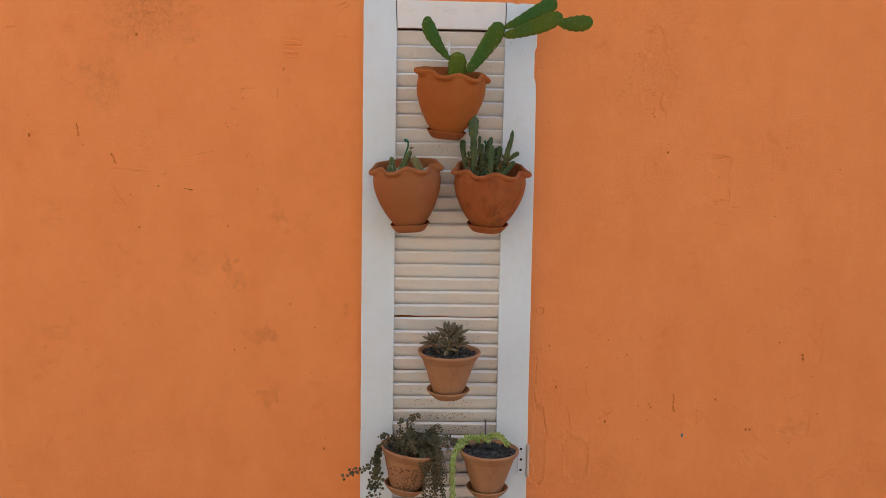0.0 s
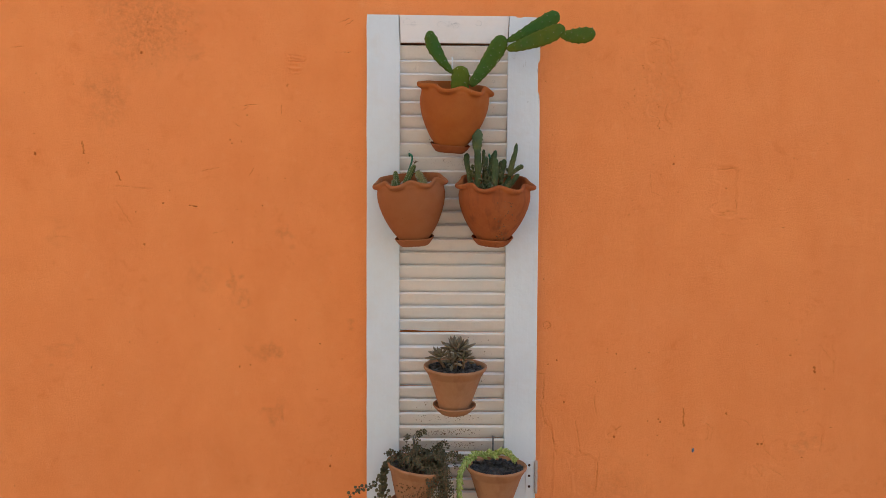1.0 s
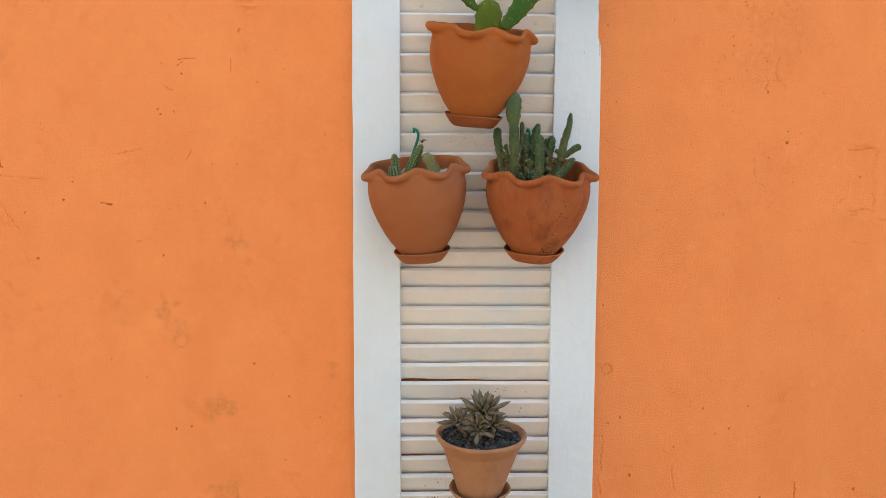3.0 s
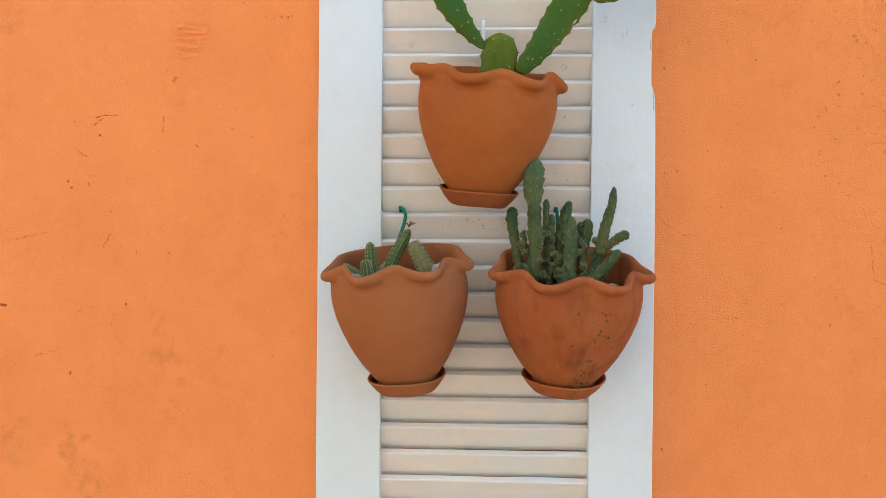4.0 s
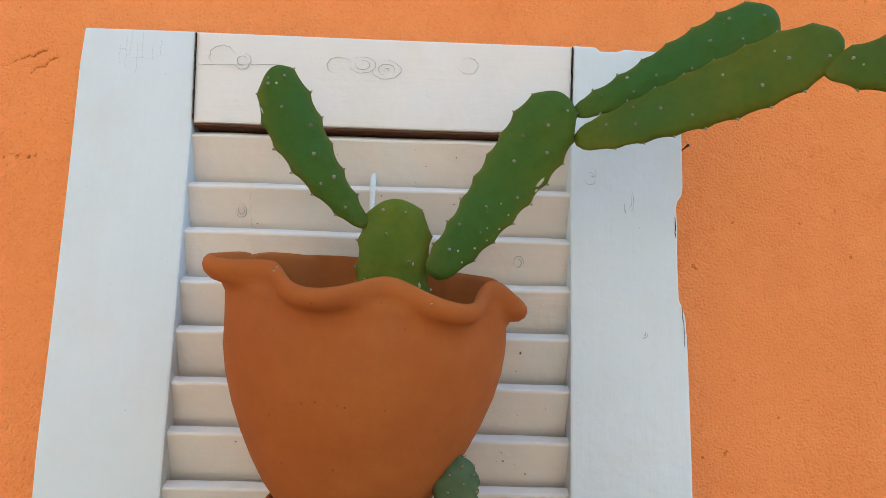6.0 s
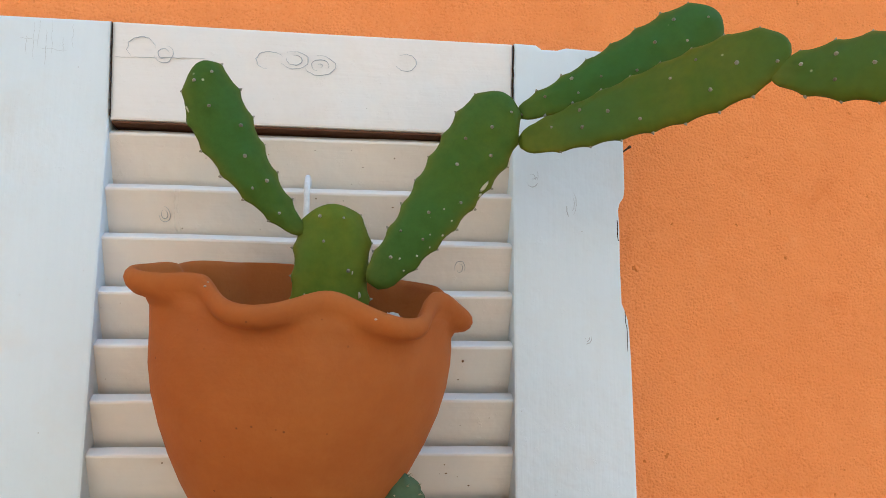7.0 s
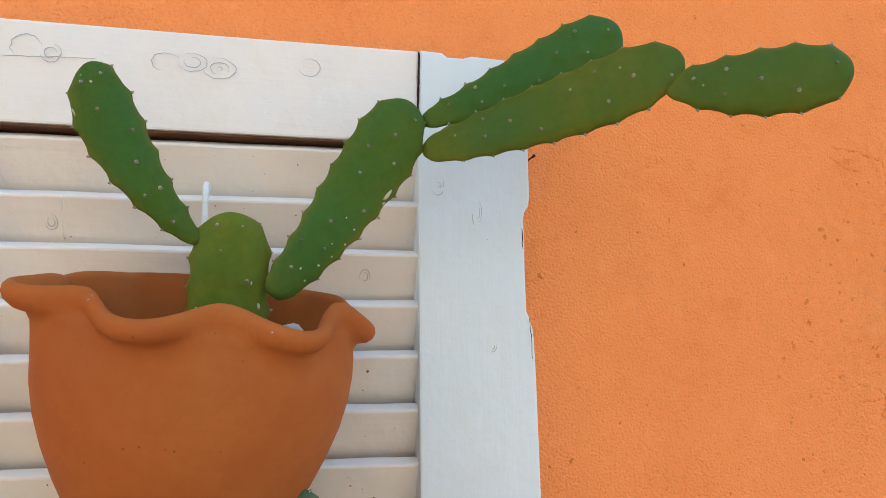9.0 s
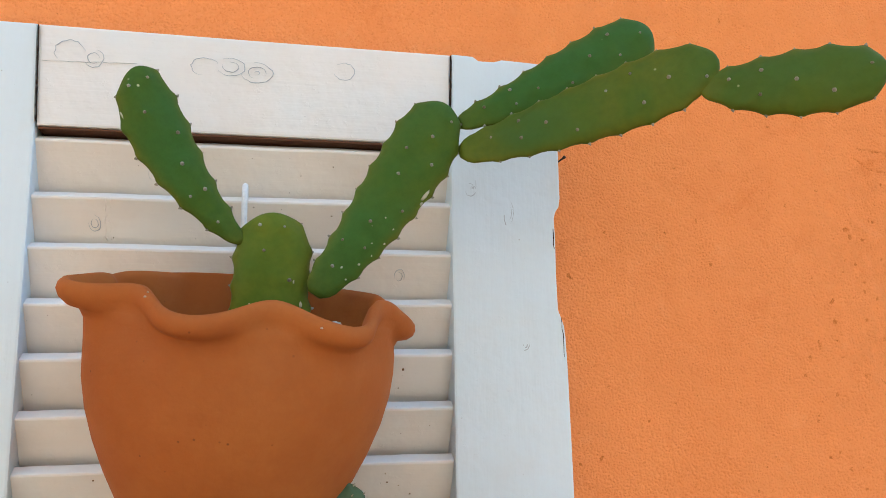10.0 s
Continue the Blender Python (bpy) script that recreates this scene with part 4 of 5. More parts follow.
specks([(8, -0.07, 0.05, 75), (9, -0.05, 0.07, 16), (7, -0.09, 0.1, 10), (26, -0.08, 0.03, 45), (27, -0.09, 0.06, 120), (28, -0.08, 0.06, 150), (29, -0.06, 0.08, 90), (30, -0.05, 0.05, 30),
        (4, 0.08, 0.13, 2), (5, 0.05, 0.13, 4), (6, -0.1, 0.12, 7), (6, 0.08, 0.13, 3), (1, -0.12, 0.1, 14), (0, -0.05, 0.12, 10), (21, 0.0, 0.1, 14), (22, 0.02, 0.1, 6), (24, 0.04, 0.1, 4)], 9)

# ---- planters ----
def cut_back(p, inner=0.0):
    """Wall pots are flat where they lie against the shutter."""
    return Vector((p.x, min(p.y, FACE - 0.0015 - inner), p.z))


def lathe(profile, m, sides, shape=None, inner_from=None):
    """A turned body about m's z axis; shape(angle, index, r, z) may bend it."""
    verts = []
    for i, (r, z) in enumerate(profile):
        for k in range(sides):
            a = 2 * math.pi * k / sides
            rr, zz = shape(a, i, r, z) if shape else (r, z)
            p = m @ Vector((rr * math.sin(a), -rr * math.cos(a), zz))
            verts.append(cut_back(p, 0.006 if inner_from is not None and i >= inner_from else 0.0))
    faces = grid_faces(len(profile), sides)
    return verts, [tuple(reversed(f)) for f in faces]


def ruffled_planter(base, rim, phase, clay, label, seed, size=1.0, wavy=0.0046, ear=0.0, flare=0.0088):
    """A hanging wall pot with a wavy pinched rim and a saucer of its own. phase: degrees from the front to a pinch."""
    base, rim = Vector(base), Vector(rim)
    axis = (rim - base).normalized()
    m = Matrix.Translation(base) @ Vector((0, 0, 1)).rotation_difference(axis).to_matrix().to_4x4()
    H = (rim - base).length
    root = thing("planter", base, label, "flower pot", "terracotta planters on the shutter")
    ph = radians(phase)
    outer = [(0.024, 0.010), (0.0345, 0.010), (0.0358, 0.017), (0.0425, 0.026), (0.0502, 0.036), (0.0582, 0.049), (0.0654, 0.063), (0.0718, 0.078),
             (0.0771, 0.094), (0.0801, 0.109), (0.0809, 0.121), (0.0796, 0.130), (0.0776, 0.1362)]
    lip = [(0.0786, 0.1400), (0.0806, 0.1412), (0.0828, 0.1440), (0.0836, 0.1472), (0.0830, 0.1504), (0.0810, 0.1526), (0.0784, 0.1524), (0.0758, 0.1492)]
    inner = [(0.0725, 0.142), (0.0712, 0.134), (0.0710, 0.12), (0.068, 0.10), (0.060, 0.075), (0.03, 0.06), (0.002, 0.06)]
    profile = [(r * size, z * H / 0.147) for r, z in outer + lip + inner]
    first = len(outer)

    def wave(a, i, r, z):
        back = 0.5 + 0.5 * math.tanh((abs(math.atan2(math.sin(a), math.cos(a))) - radians(102)) * 5)
        c = math.cos(7 * (a - ph))
        # rounded pinches, sharper crests
        c = c * (1 - 0.12 * c)
        reach = min(1.0, max(0.0, (z / (H / 0.147) - 0.125) / 0.02)) if i < first + len(lip) + 2 else max(0.0, (z / (H / 0.147) - 0.118) / 0.024)
        amp = reach * (1 - back)
        wob = 1 + 0.004 * math.sin(a * 2 + seed) + 0.003 * math.sin(a * 3 + seed * 2)
        out = (flare if c > 0 else 0.0058) * c * amp if i >= first + 1 else (0.0045 if c > 0 else 0.0012) * c * amp
        tug = ear * reach * math.exp(-((a - radians(290)) / radians(18)) ** 2)
        out += tug
        tip = 0.5 * ear * reach * math.exp(-((a - radians(68)) / radians(13)) ** 2)
        out += 0.6 * tip
        z += 1.5 * tug + 1.3 * tip
        return (r * wob + out - 0.0035 * back * reach * (1 if first <= i < first + len(lip) else 0)), z - wavy * c * amp + 0.0095 * back * reach

    v, f = lathe(profile, m, 144, wave, first + 5)
    mesh_part("pot", v, f, clay, root)
    dish = [(0.002, 0.0), (0.0340, 0.0), (0.0362, 0.0014), (0.0425, 0.010), (0.0484, 0.0205), (0.0495, 0.0222), (0.0490, 0.0238), (0.0472, 0.0236), (0.0440, 0.0170), (0.0405, 0.0095), (0.002, 0.0088)]
    v, f = lathe([(r * size * 0.960, 0.0026 + z * 0.79) for r, z in dish], m, 72, lambda a, i, r, z: (r * (1 + 0.006 * math.sin(2 * a + seed)), z + 0.0006 * math.sin(3 * a + seed)), 6)
    mesh_part("saucer", v, f, CLAY_SAUCER if clay is CLAY_WARM else clay, root, "redder terracotta saucer" if clay is CLAY_WARM else "")
    return root, m, H


def plain_planter(base, rim, clay, label, seed, size=1.0):
    """A tapered pot with a thick rolled rim, standing in a saucer."""
    base, rim = Vector(base), Vector(rim)
    axis = (rim - base).normalized()
    m = Matrix.Translation(base) @ Vector((0, 0, 1)).rotation_difference(axis).to_matrix().to_4x4()
    H = (rim - base).length
    root = thing("planter", base, label, "flower pot", "terracotta planters on the shutter")
    prof = [(0.022, 0.007), (0.0338, 0.007), (0.0350, 0.009), (0.0408, 0.027), (0.0478, 0.048), (0.0548, 0.068), (0.0602, 0.084), (0.0618, 0.088), (0.0622, 0.0915), (0.0640, 0.0935),
            (0.0668, 0.098), (0.0705, 0.104), (0.0740, 0.1085), (0.0752, 0.1115), (0.0748, 0.1145), (0.0730, 0.1160), (0.0700, 0.1150), (0.0672, 0.112), (0.0645, 0.104), (0.060, 0.090), (0.03, 0.075), (0.002, 0.075)]
    bend = lambda a, i, r, z: (r * (1 + 0.006 * math.sin(2 * a + seed) + 0.003 * math.sin(5 * a + seed)), z + 0.0007 * math.sin(2 * a + seed * 3))
    v, f = lathe([(r * size, z * H / 0.115) for r, z in prof], m, 96, bend, 15)
    mesh_part("pot", v, f, clay, root)
    dish = [(0.002, 0.0), (0.034, 0.0), (0.038, 0.002), (0.0475, 0.011), (0.0528, 0.0172), (0.0542, 0.0190), (0.0536, 0.0208), (0.0512, 0.0208), (0.0482, 0.0185), (0.0430, 0.012), (0.038, 0.0075), (0.002, 0.0068)]
    v, f = lathe([(r * size * 0.955, z) for r, z in dish], m, 72, bend, 7)
    mesh_part("saucer", v, f, clay, root)
    return root, m, H


def soil_in(name, m, r, z, material, label, category, seed, lumps, size, rough=0.0025):
    """The fill of a pot: a bumpy disc with lumps or stones on it."""
    rnd = random.Random(seed)
    verts, rings, sides = [], 7, 36
    for i in range(rings):
        for k in range(sides):
            a = 2 * math.pi * k / sides
            q = r * i / (rings - 1)
            p = m @ Vector((q * math.sin(a), -q * math.cos(a), z + rough * noise.noise((q * 90 * math.sin(a), q * 90 * math.cos(a), seed))))
            verts.append(cut_back(p, 0.007))
    pieces = [(verts, grid_faces(rings, sides))]
    for _ in range(lumps):
        a, q = rnd.uniform(0, 6.283), r * math.sqrt(rnd.uniform(0, 0.95))
        c = cut_back(m @ Vector((q * math.sin(a), -q * math.cos(a), z + size * 0.3)), 0.009)
        pieces.append(pebble(c, size * rnd.uniform(0.55, 1.25), rnd, 0.75))
    v, f = join_geo(pieces)
    ob = mesh_part(name, v, f, material, smooth=False)
    return tagged(ob, label, category, kind="stuff")


TOP_POT, M1, H1 = ruffled_planter((-0.0098, -0.076, 1.6365), (0.0032, -0.100, 1.7825), -16, CLAY_WARM, "warm orange terracotta wall planter with a wavy rim", 1, 1.006, 0.0046, 0.0058)
_, M2, H2 = ruffled_planter((-0.0905, -0.082, 1.4150), (-0.1025, -0.100, 1.5660), 28, CLAY_DULL, "dull tan terracotta wall planter with a wavy rim, holding ribbed cacti", 2, 0.995, 0.0050)
_, M3, H3 = ruffled_planter((0.0935, -0.078, 1.4170), (0.0975, -0.104, 1.5620), -22, CLAY_STAINED, "stained red-brown terracotta wall planter with a wavy rim, splashed with soil", 3, 1.05, 0.0040, 0.0, 0.0120)
_, M4, H4 = plain_planter((0.005, -0.104, 1.0175), (0.0065, -0.111, 1.1325), CLAY_PALE, "pale terracotta pot with a rolled rim in a saucer", 4, 1.0)
_, M5, H5 = plain_planter((-0.0985, -0.106, 0.782), (-0.083, -0.108, 0.894), CLAY_PALE, "soil-splashed pale terracotta pot tilted on the shutter", 5, 0.98)
_, M6, H6 = plain_planter((0.1040, -0.106, 0.776), (0.1060, -0.107, 0.891), CLAY_PALE, "pale terracotta pot full of dark gravel", 6, 0.98)

soil_in("potting_soil", M1, 0.069, H1 * 0.74, SOIL, "dark dry potting soil in the top planter", "soil", 11, 60, 0.0028)
soil_in("potting_soil", M2, 0.067, H2 * 0.875, GRIT, "dry potting soil with small stones", "soil", 12, 170, 0.0026)
soil_in("potting_soil", M3, 0.073, H3 * 0.83, GRIT, "dark gritty potting soil round the cactus stems", "soil", 13, 260, 0.0028)
soil_in("gravel", M4, 0.0665, H4 * 0.92, GRAVEL, "dark stone chips filling the pot", "gravel", 14, 170, 0.0055, 0.004)
soil_in("potting_soil", M5, 0.064, H5 * 0.90, SOIL, "dark potting soil under the trailing plant", "soil", 15, 90, 0.0035)
soil_in("gravel", M6, 0.0655, H6 * 0.92, GRAVEL, "dark stone chips filling the pot", "gravel", 16, 170, 0.0055, 0.004)


def pot_splashes(m, H, r_at, spread, count, seed, label):
    """Specks of soil dried onto the front of a pot."""
    rnd = random.Random(seed)
    pieces = []
    for _ in range(count):
        a = radians(rnd.gauss(spread[0], spread[1]))
        u = rnd.uniform(spread[2], spread[3])
        r = r_at(u) + 0.0003
        c = m @ Vector((r * math.sin(a), -r * math.cos(a), u * H))
        pieces.append(pebble(c, rnd.uniform(0.0006, 0.0019), rnd, rnd.uniform(0.6, 1.5)))
    v, f = join_geo(pieces)
    tagged(mesh_part("dirt_specks", v, f, SPECK, smooth=False), label, "dirt", kind="stuff")


pot_splashes(M5, H5, lambda u: 0.98 * float(np.interp(u * 0.115, (0.009, 0.048, 0.084), (0.0385, 0.0495, 0.0602))), (0, 26, 0.16, 0.70), 170, 21, "dark splashes of soil on a pale pot")
pot_splashes(M3, H3, lambda u: 1.05 * float(np.interp(u * 0.147, (0.018, 0.036, 0.063, 0.094, 0.121), (0.0385, 0.0508, 0.0654, 0.0771, 0.0809))), (14, 10, 0.16, 0.84), 60, 22, "dried soil splashes on the stained planter")

# pale chips knocked out of the top planter's rim
chips, rnd_k = [], random.Random(23)
for place, size in (((-0.0405, -0.1722, 1.7815), 0.0008), ((-0.0392, -0.1725, 1.7835), 0.0006), ((0.0050, -0.1850, 1.7772), 0.0005), ((0.0373, -0.1775, 1.7668), 0.0007)):
    v, f = pebble(Vector(place), size, rnd_k, 0.8)
    chips.append((v, f))
v, f = join_geo(chips)
tagged(mesh_part("chip", v, f, CHIPPED, TOP_POT, "pale chips in the rim"), kind="stuff")

# ---- hooks ----
def hook(path, radius, material, label):
    pts = smooth_path(path, 26)
    v, f = tube(pts, radius, 10)
    ob = mesh_part("hook", v, f, material)
    return tagged(ob, label, "hook", "wire hooks on the slats")


def wire_hook(k, x0, x1, low, material, label, radius, bulge=0.003):
    z = slat_z(k)
    y = FACE + 0.003
    hook([(x0, y + 0.014, z - 0.004), (x0, y + 0.009, z + 0.0035), (x0, y + 0.001, z + 0.005), (x0 + 0.4 * (x1 - x0) + bulge, y - 0.0065, z - 0.001),
          (x0 + 0.5 * (x1 - x0) + bulge, y - 0.008, z - 0.014), (x1, y - 0.009, low + 0.008), (x1, y - 0.013, low)], radius, material, label)


wire_hook(1, -0.003, -0.003, 1.800, WIRE_WHITE, "white plastic-coated wire hook over a slat", 0.0019, 0.0)
wire_hook(8, -0.106, -0.110, 1.580, WIRE_GREEN, "green plastic-coated wire hook over a slat", 0.0023, 0.008)
wire_hook(8, 0.089, 0.091, 1.580, WIRE_GREEN, "green plastic-coated wire hook behind the cactus", 0.0021, 0.0)
wire_hook(29, 0.104, 0.103, 0.892, WIRE_DARK, "dark steel wire hook over a slat", 0.0021, 0.0)
wire_hook(29, -0.093, -0.093, 0.892, WIRE_DARK, "dark steel wire hook beside the trailing plant", 0.0021, 0.0)


# ---- prickly pear ----
def pad(plant, p0, p1, width, thick, skin, seed, face=(0, -1, 0), neck=0.25, full=0.62, curve=0.0, tufts=True, label="", bend=(0, 0, 0), grow=1.9, scars=()):
    """One flat cactus pad from its joint p0 to its end p1."""
    rnd = random.Random(seed)
    p0, p1 = Vector(p0), Vector(p1)
    side, depth, d = frame_of(p1 - p0, face)
    L = (p1 - p0).length
    bend = Vector(bend)

    def half(u):
        if u < full:
            s = u / full
            g = (neck + (1 - neck) * (1 - (1 - s) ** grow)) * min(1.0, 0.25 + u / 0.05) ** 0.5
        else:
            s = (u - full) / (1 - full)
            g = max(0.0, 1 - s ** 2.6) ** 0.5
        return g * width / 2

    tuft_u = [0.08 + 0.92 * (k + 0.5) / max(4, round(L / 0.0185)) for k in range(max(4, round(L / 0.0185)))]
    eyes = []  # the areoles on the two faces: along, across, which face
    for n, u in enumerate(tuft_u):
        for face_sgn in (-1, 1):
            for x in ((-0.45, 0.42) if n % 4 == 1 else (0.55,)) if n % 2 else (0.02 if n % 4 else -0.2,):
                eyes.append((u + rnd.uniform(-0.015, 0.015), x + rnd.uniform(-0.1, 0.1), face_sgn))
    rings, sides = 54, 40
    verts, rim = [], []
    for i in range(rings):
        u = 1 - (1 - i / (rings - 1)) ** 1.35 if i < rings - 1 else 1.0
        h = max(half(u), 0.0006)
        t = thick / 2 * min(1, 0.55 + u * 1.2) * min(1, (h / (width / 2)) ** 0.5 * 1.02)
        mid = p0 + d * (L * u) + depth * (curve * math.sin(math.pi * u)) + side * (0.0012 * noise.noise((u * 3, seed, 0))) + bend * math.sin(math.pi * u)
        for k in range(sides):
            a = 2 * math.pi * k / sides
            ca, sa = math.cos(a), math.sin(a)
            edge = abs(ca) ** 6
            near = 0.0
            for q in tuft_u:
                near = max(near, math.exp(-((u - q - (0.02 if ca > 0 else -0.02)) * L / 0.0034) ** 2))
            hh = h * (1 + 0.012 * noise.noise((u * 6, ca * 2, seed + 5))) + edge * 0.0017 * near - edge * 0.0003
            tt = t * (1 + 0.16 * noise.noise((u * 5 + seed, ca * 2.4, sa)))
            across = math.copysign(abs(ca) ** 0.92, ca)
            swell = sum(math.exp(-(((u - eu) * L) ** 2 + ((across - ex) * h) ** 2) / 0.0034 ** 2) for eu, ex, es in eyes if es * sa > 0 and abs(u - eu) * L < 0.01)
            verts.append(mid + side * (across * hh) + depth * (math.copysign(abs(sa) ** 0.9 * tt + 0.0012 * swell, sa)))
            rim.append(min(1.0, edge * 0.9 + 0.6 * max(0.0, 0.18 - u) / 0.18))
    faces = grid_faces(rings, sides) + [tuple(range(sides))[::-1], tuple(range((rings - 1) * sides, rings * sides))]
    body = mesh_part("pad", verts, faces, skin, plant, label)
    body.data.attributes.new("rim", "FLOAT", "POINT").data.foreach_set("value", np.array(rim, dtype=np.float32))
    if scars:
        marks = []
        for u, x, long, wide in scars:
            h = half(u)
            t = thick / 2 * min(1, 0.55 + u * 1.2) * min(1, (h / (width / 2)) ** 0.5 * 1.02) * (1 - abs(x) ** 2.2) ** 0.5
            c = p0 + d * (L * u) + bend * math.sin(math.pi * u) + side * (x * h) + depth * (t * 1.02)
            v2, f = pebble(Vector((0, 0, 0)), 1.0, rnd, 1.0)
            marks.append(([c + d * (q.x * long) + side * (q.z * wide) + depth * (q.y * 0.0005) for q in v2], f))
        v, f = join_geo(marks)
        tagged(mesh_part("scar", v, f, SCAR, body, "pale corky scars"), kind="stuff")
    if not tufts:
        return body
    pieces = []

    def tuft(c, out, r):
        s2, d2, o = frame_of(out, (0.3, 0.2, 1))
        vs = []
        for rr, h in ((1.3, -0.3), (0.85, 0.5), (0.35, 1.5)):
            for k in range(6):
                a = math.pi / 3 * k
                vs.append(c + (s2 * math.cos(a) + d2 * math.sin(a)) * r * rr + o * r * h)
        fs = grid_faces(3, 6) + [tuple(range(12, 18))]
        pieces.append((vs, fs))

    for u in tuft_u:
        for sgn in (-1, 1):
            uu = min(0.985, u + 0.02 * sgn)
            tuft(p0 + d * (L * uu) + bend * math.sin(math.pi * uu) + side * sgn * (half(uu) + 0.0012), side * sgn + d * 0.25, rnd.uniform(0.0007, 0.0009))
    for u, x, face_sgn in eyes:
        h = half(min(u, 0.99))
        t = thick / 2 * min(1, 0.55 + u * 1.2) * min(1, (max(h, 1e-4) / (width / 2)) ** 0.5)
        lift = t * (1 - abs(x) ** 2.2) ** 0.5 * (1 + 0.16 * noise.noise((u * 5 + seed, x * 2.4, face_sgn)))
        tuft(p0 + d * (L * u) + bend * math.sin(math.pi * u) + side * (x * h) + depth * (face_sgn * (lift + 0.0011) + curve * math.sin(math.pi * u)), depth * face_sgn, rnd.uniform(0.00070, 0.00108))
    v, f = join_geo(pieces)
    mesh_part("areole", v, f, AREOLE, body, "rows of small pale spine tufts")
    return body


pear = thing("prickly_pear_cactus", (0.013, -0.095, 1.74), "green prickly pear with long flat pads reaching over the shutter's edge", "cactus")
pad(pear, (0.0135, -0.083, 1.735), (0.0152, -0.089, 1.8400), 0.0425, 0.016, PAD_OLD, 1, neck=1.22, full=0.72, scars=[(0.62, 0.55, 0.0014, 0.0009), (0.5, 0.75, 0.0020, 0.0012), (0.4, 0.8, 0.0012, 0.0012), (0.75, -0.3, 0.0006, 0.0006)])
pad(pear, (-0.0025, -0.091, 1.8215), (-0.0618, -0.104, 1.9165), 0.0335, 0.0105, PAD_SKIN, 2, face=(0.15, -1, 0.1), neck=0.28, full=0.68, bend=(-0.0068, 0, -0.0038), grow=1.3, scars=[(0.80, -0.93, 0.0032, 0.0008)])
pad(pear, (0.0380, -0.096, 1.7920), (0.1170, -0.095, 1.9085), 0.0405, 0.0120, PAD_SKIN, 3, face=(0, -1, 0.1), neck=0.42, full=0.74, bend=(0.0030, 0, -0.0022), grow=1.45, scars=[(0.60, 0.86, 0.0042, 0.0013), (0.56, 0.92, 0.0016, 0.0008), (0.48, 0.6, 0.0007, 0.0006), (0.42, 0.3, 0.0006, 0.0005), (0.40, 0.75, 0.0008, 0.0007),
    (0.33, 0.86, 0.0010, 0.0008), (0.30, 0.5, 0.0007, 0.0006), (0.26, 0.82, 0.0011, 0.0007), (0.20, 0.7, 0.0008, 0.0008), (0.15, 0.2, 0.0009, 0.0006), (0.12, 0.75, 0.0008, 0.0006), (0.36, 0.1, 0.0005, 0.0005)])
pad(pear, (0.1240, -0.092, 1.8975), (0.2415, -0.121, 1.9545), 0.0380, 0.0110, PAD_SKIN, 4, face=(-0.1, -1, 0.2), neck=0.30, full=0.78, bend=(0.0010, 0, -0.0020), grow=1.35)
pad(pear, (0.1240, -0.096, 1.8790), (0.2440, -0.188, 1.9070), 0.0400, 0.0110, PAD_OLIVE, 5, face=(-0.45, -1, 0.2), neck=0.42, full=0.72, bend=(0.0008, 0, -0.0026), grow=1.6)
pad(pear, (0.2345, -0.183, 1.8925), (0.3010, -0.239, 1.8845), 0.0350, 0.0110, PAD_OLIVE, 6, face=(-0.6, -1, 0.1), neck=0.30, full=0.64, bend=(0, 0, -0.0016), grow=2.0)


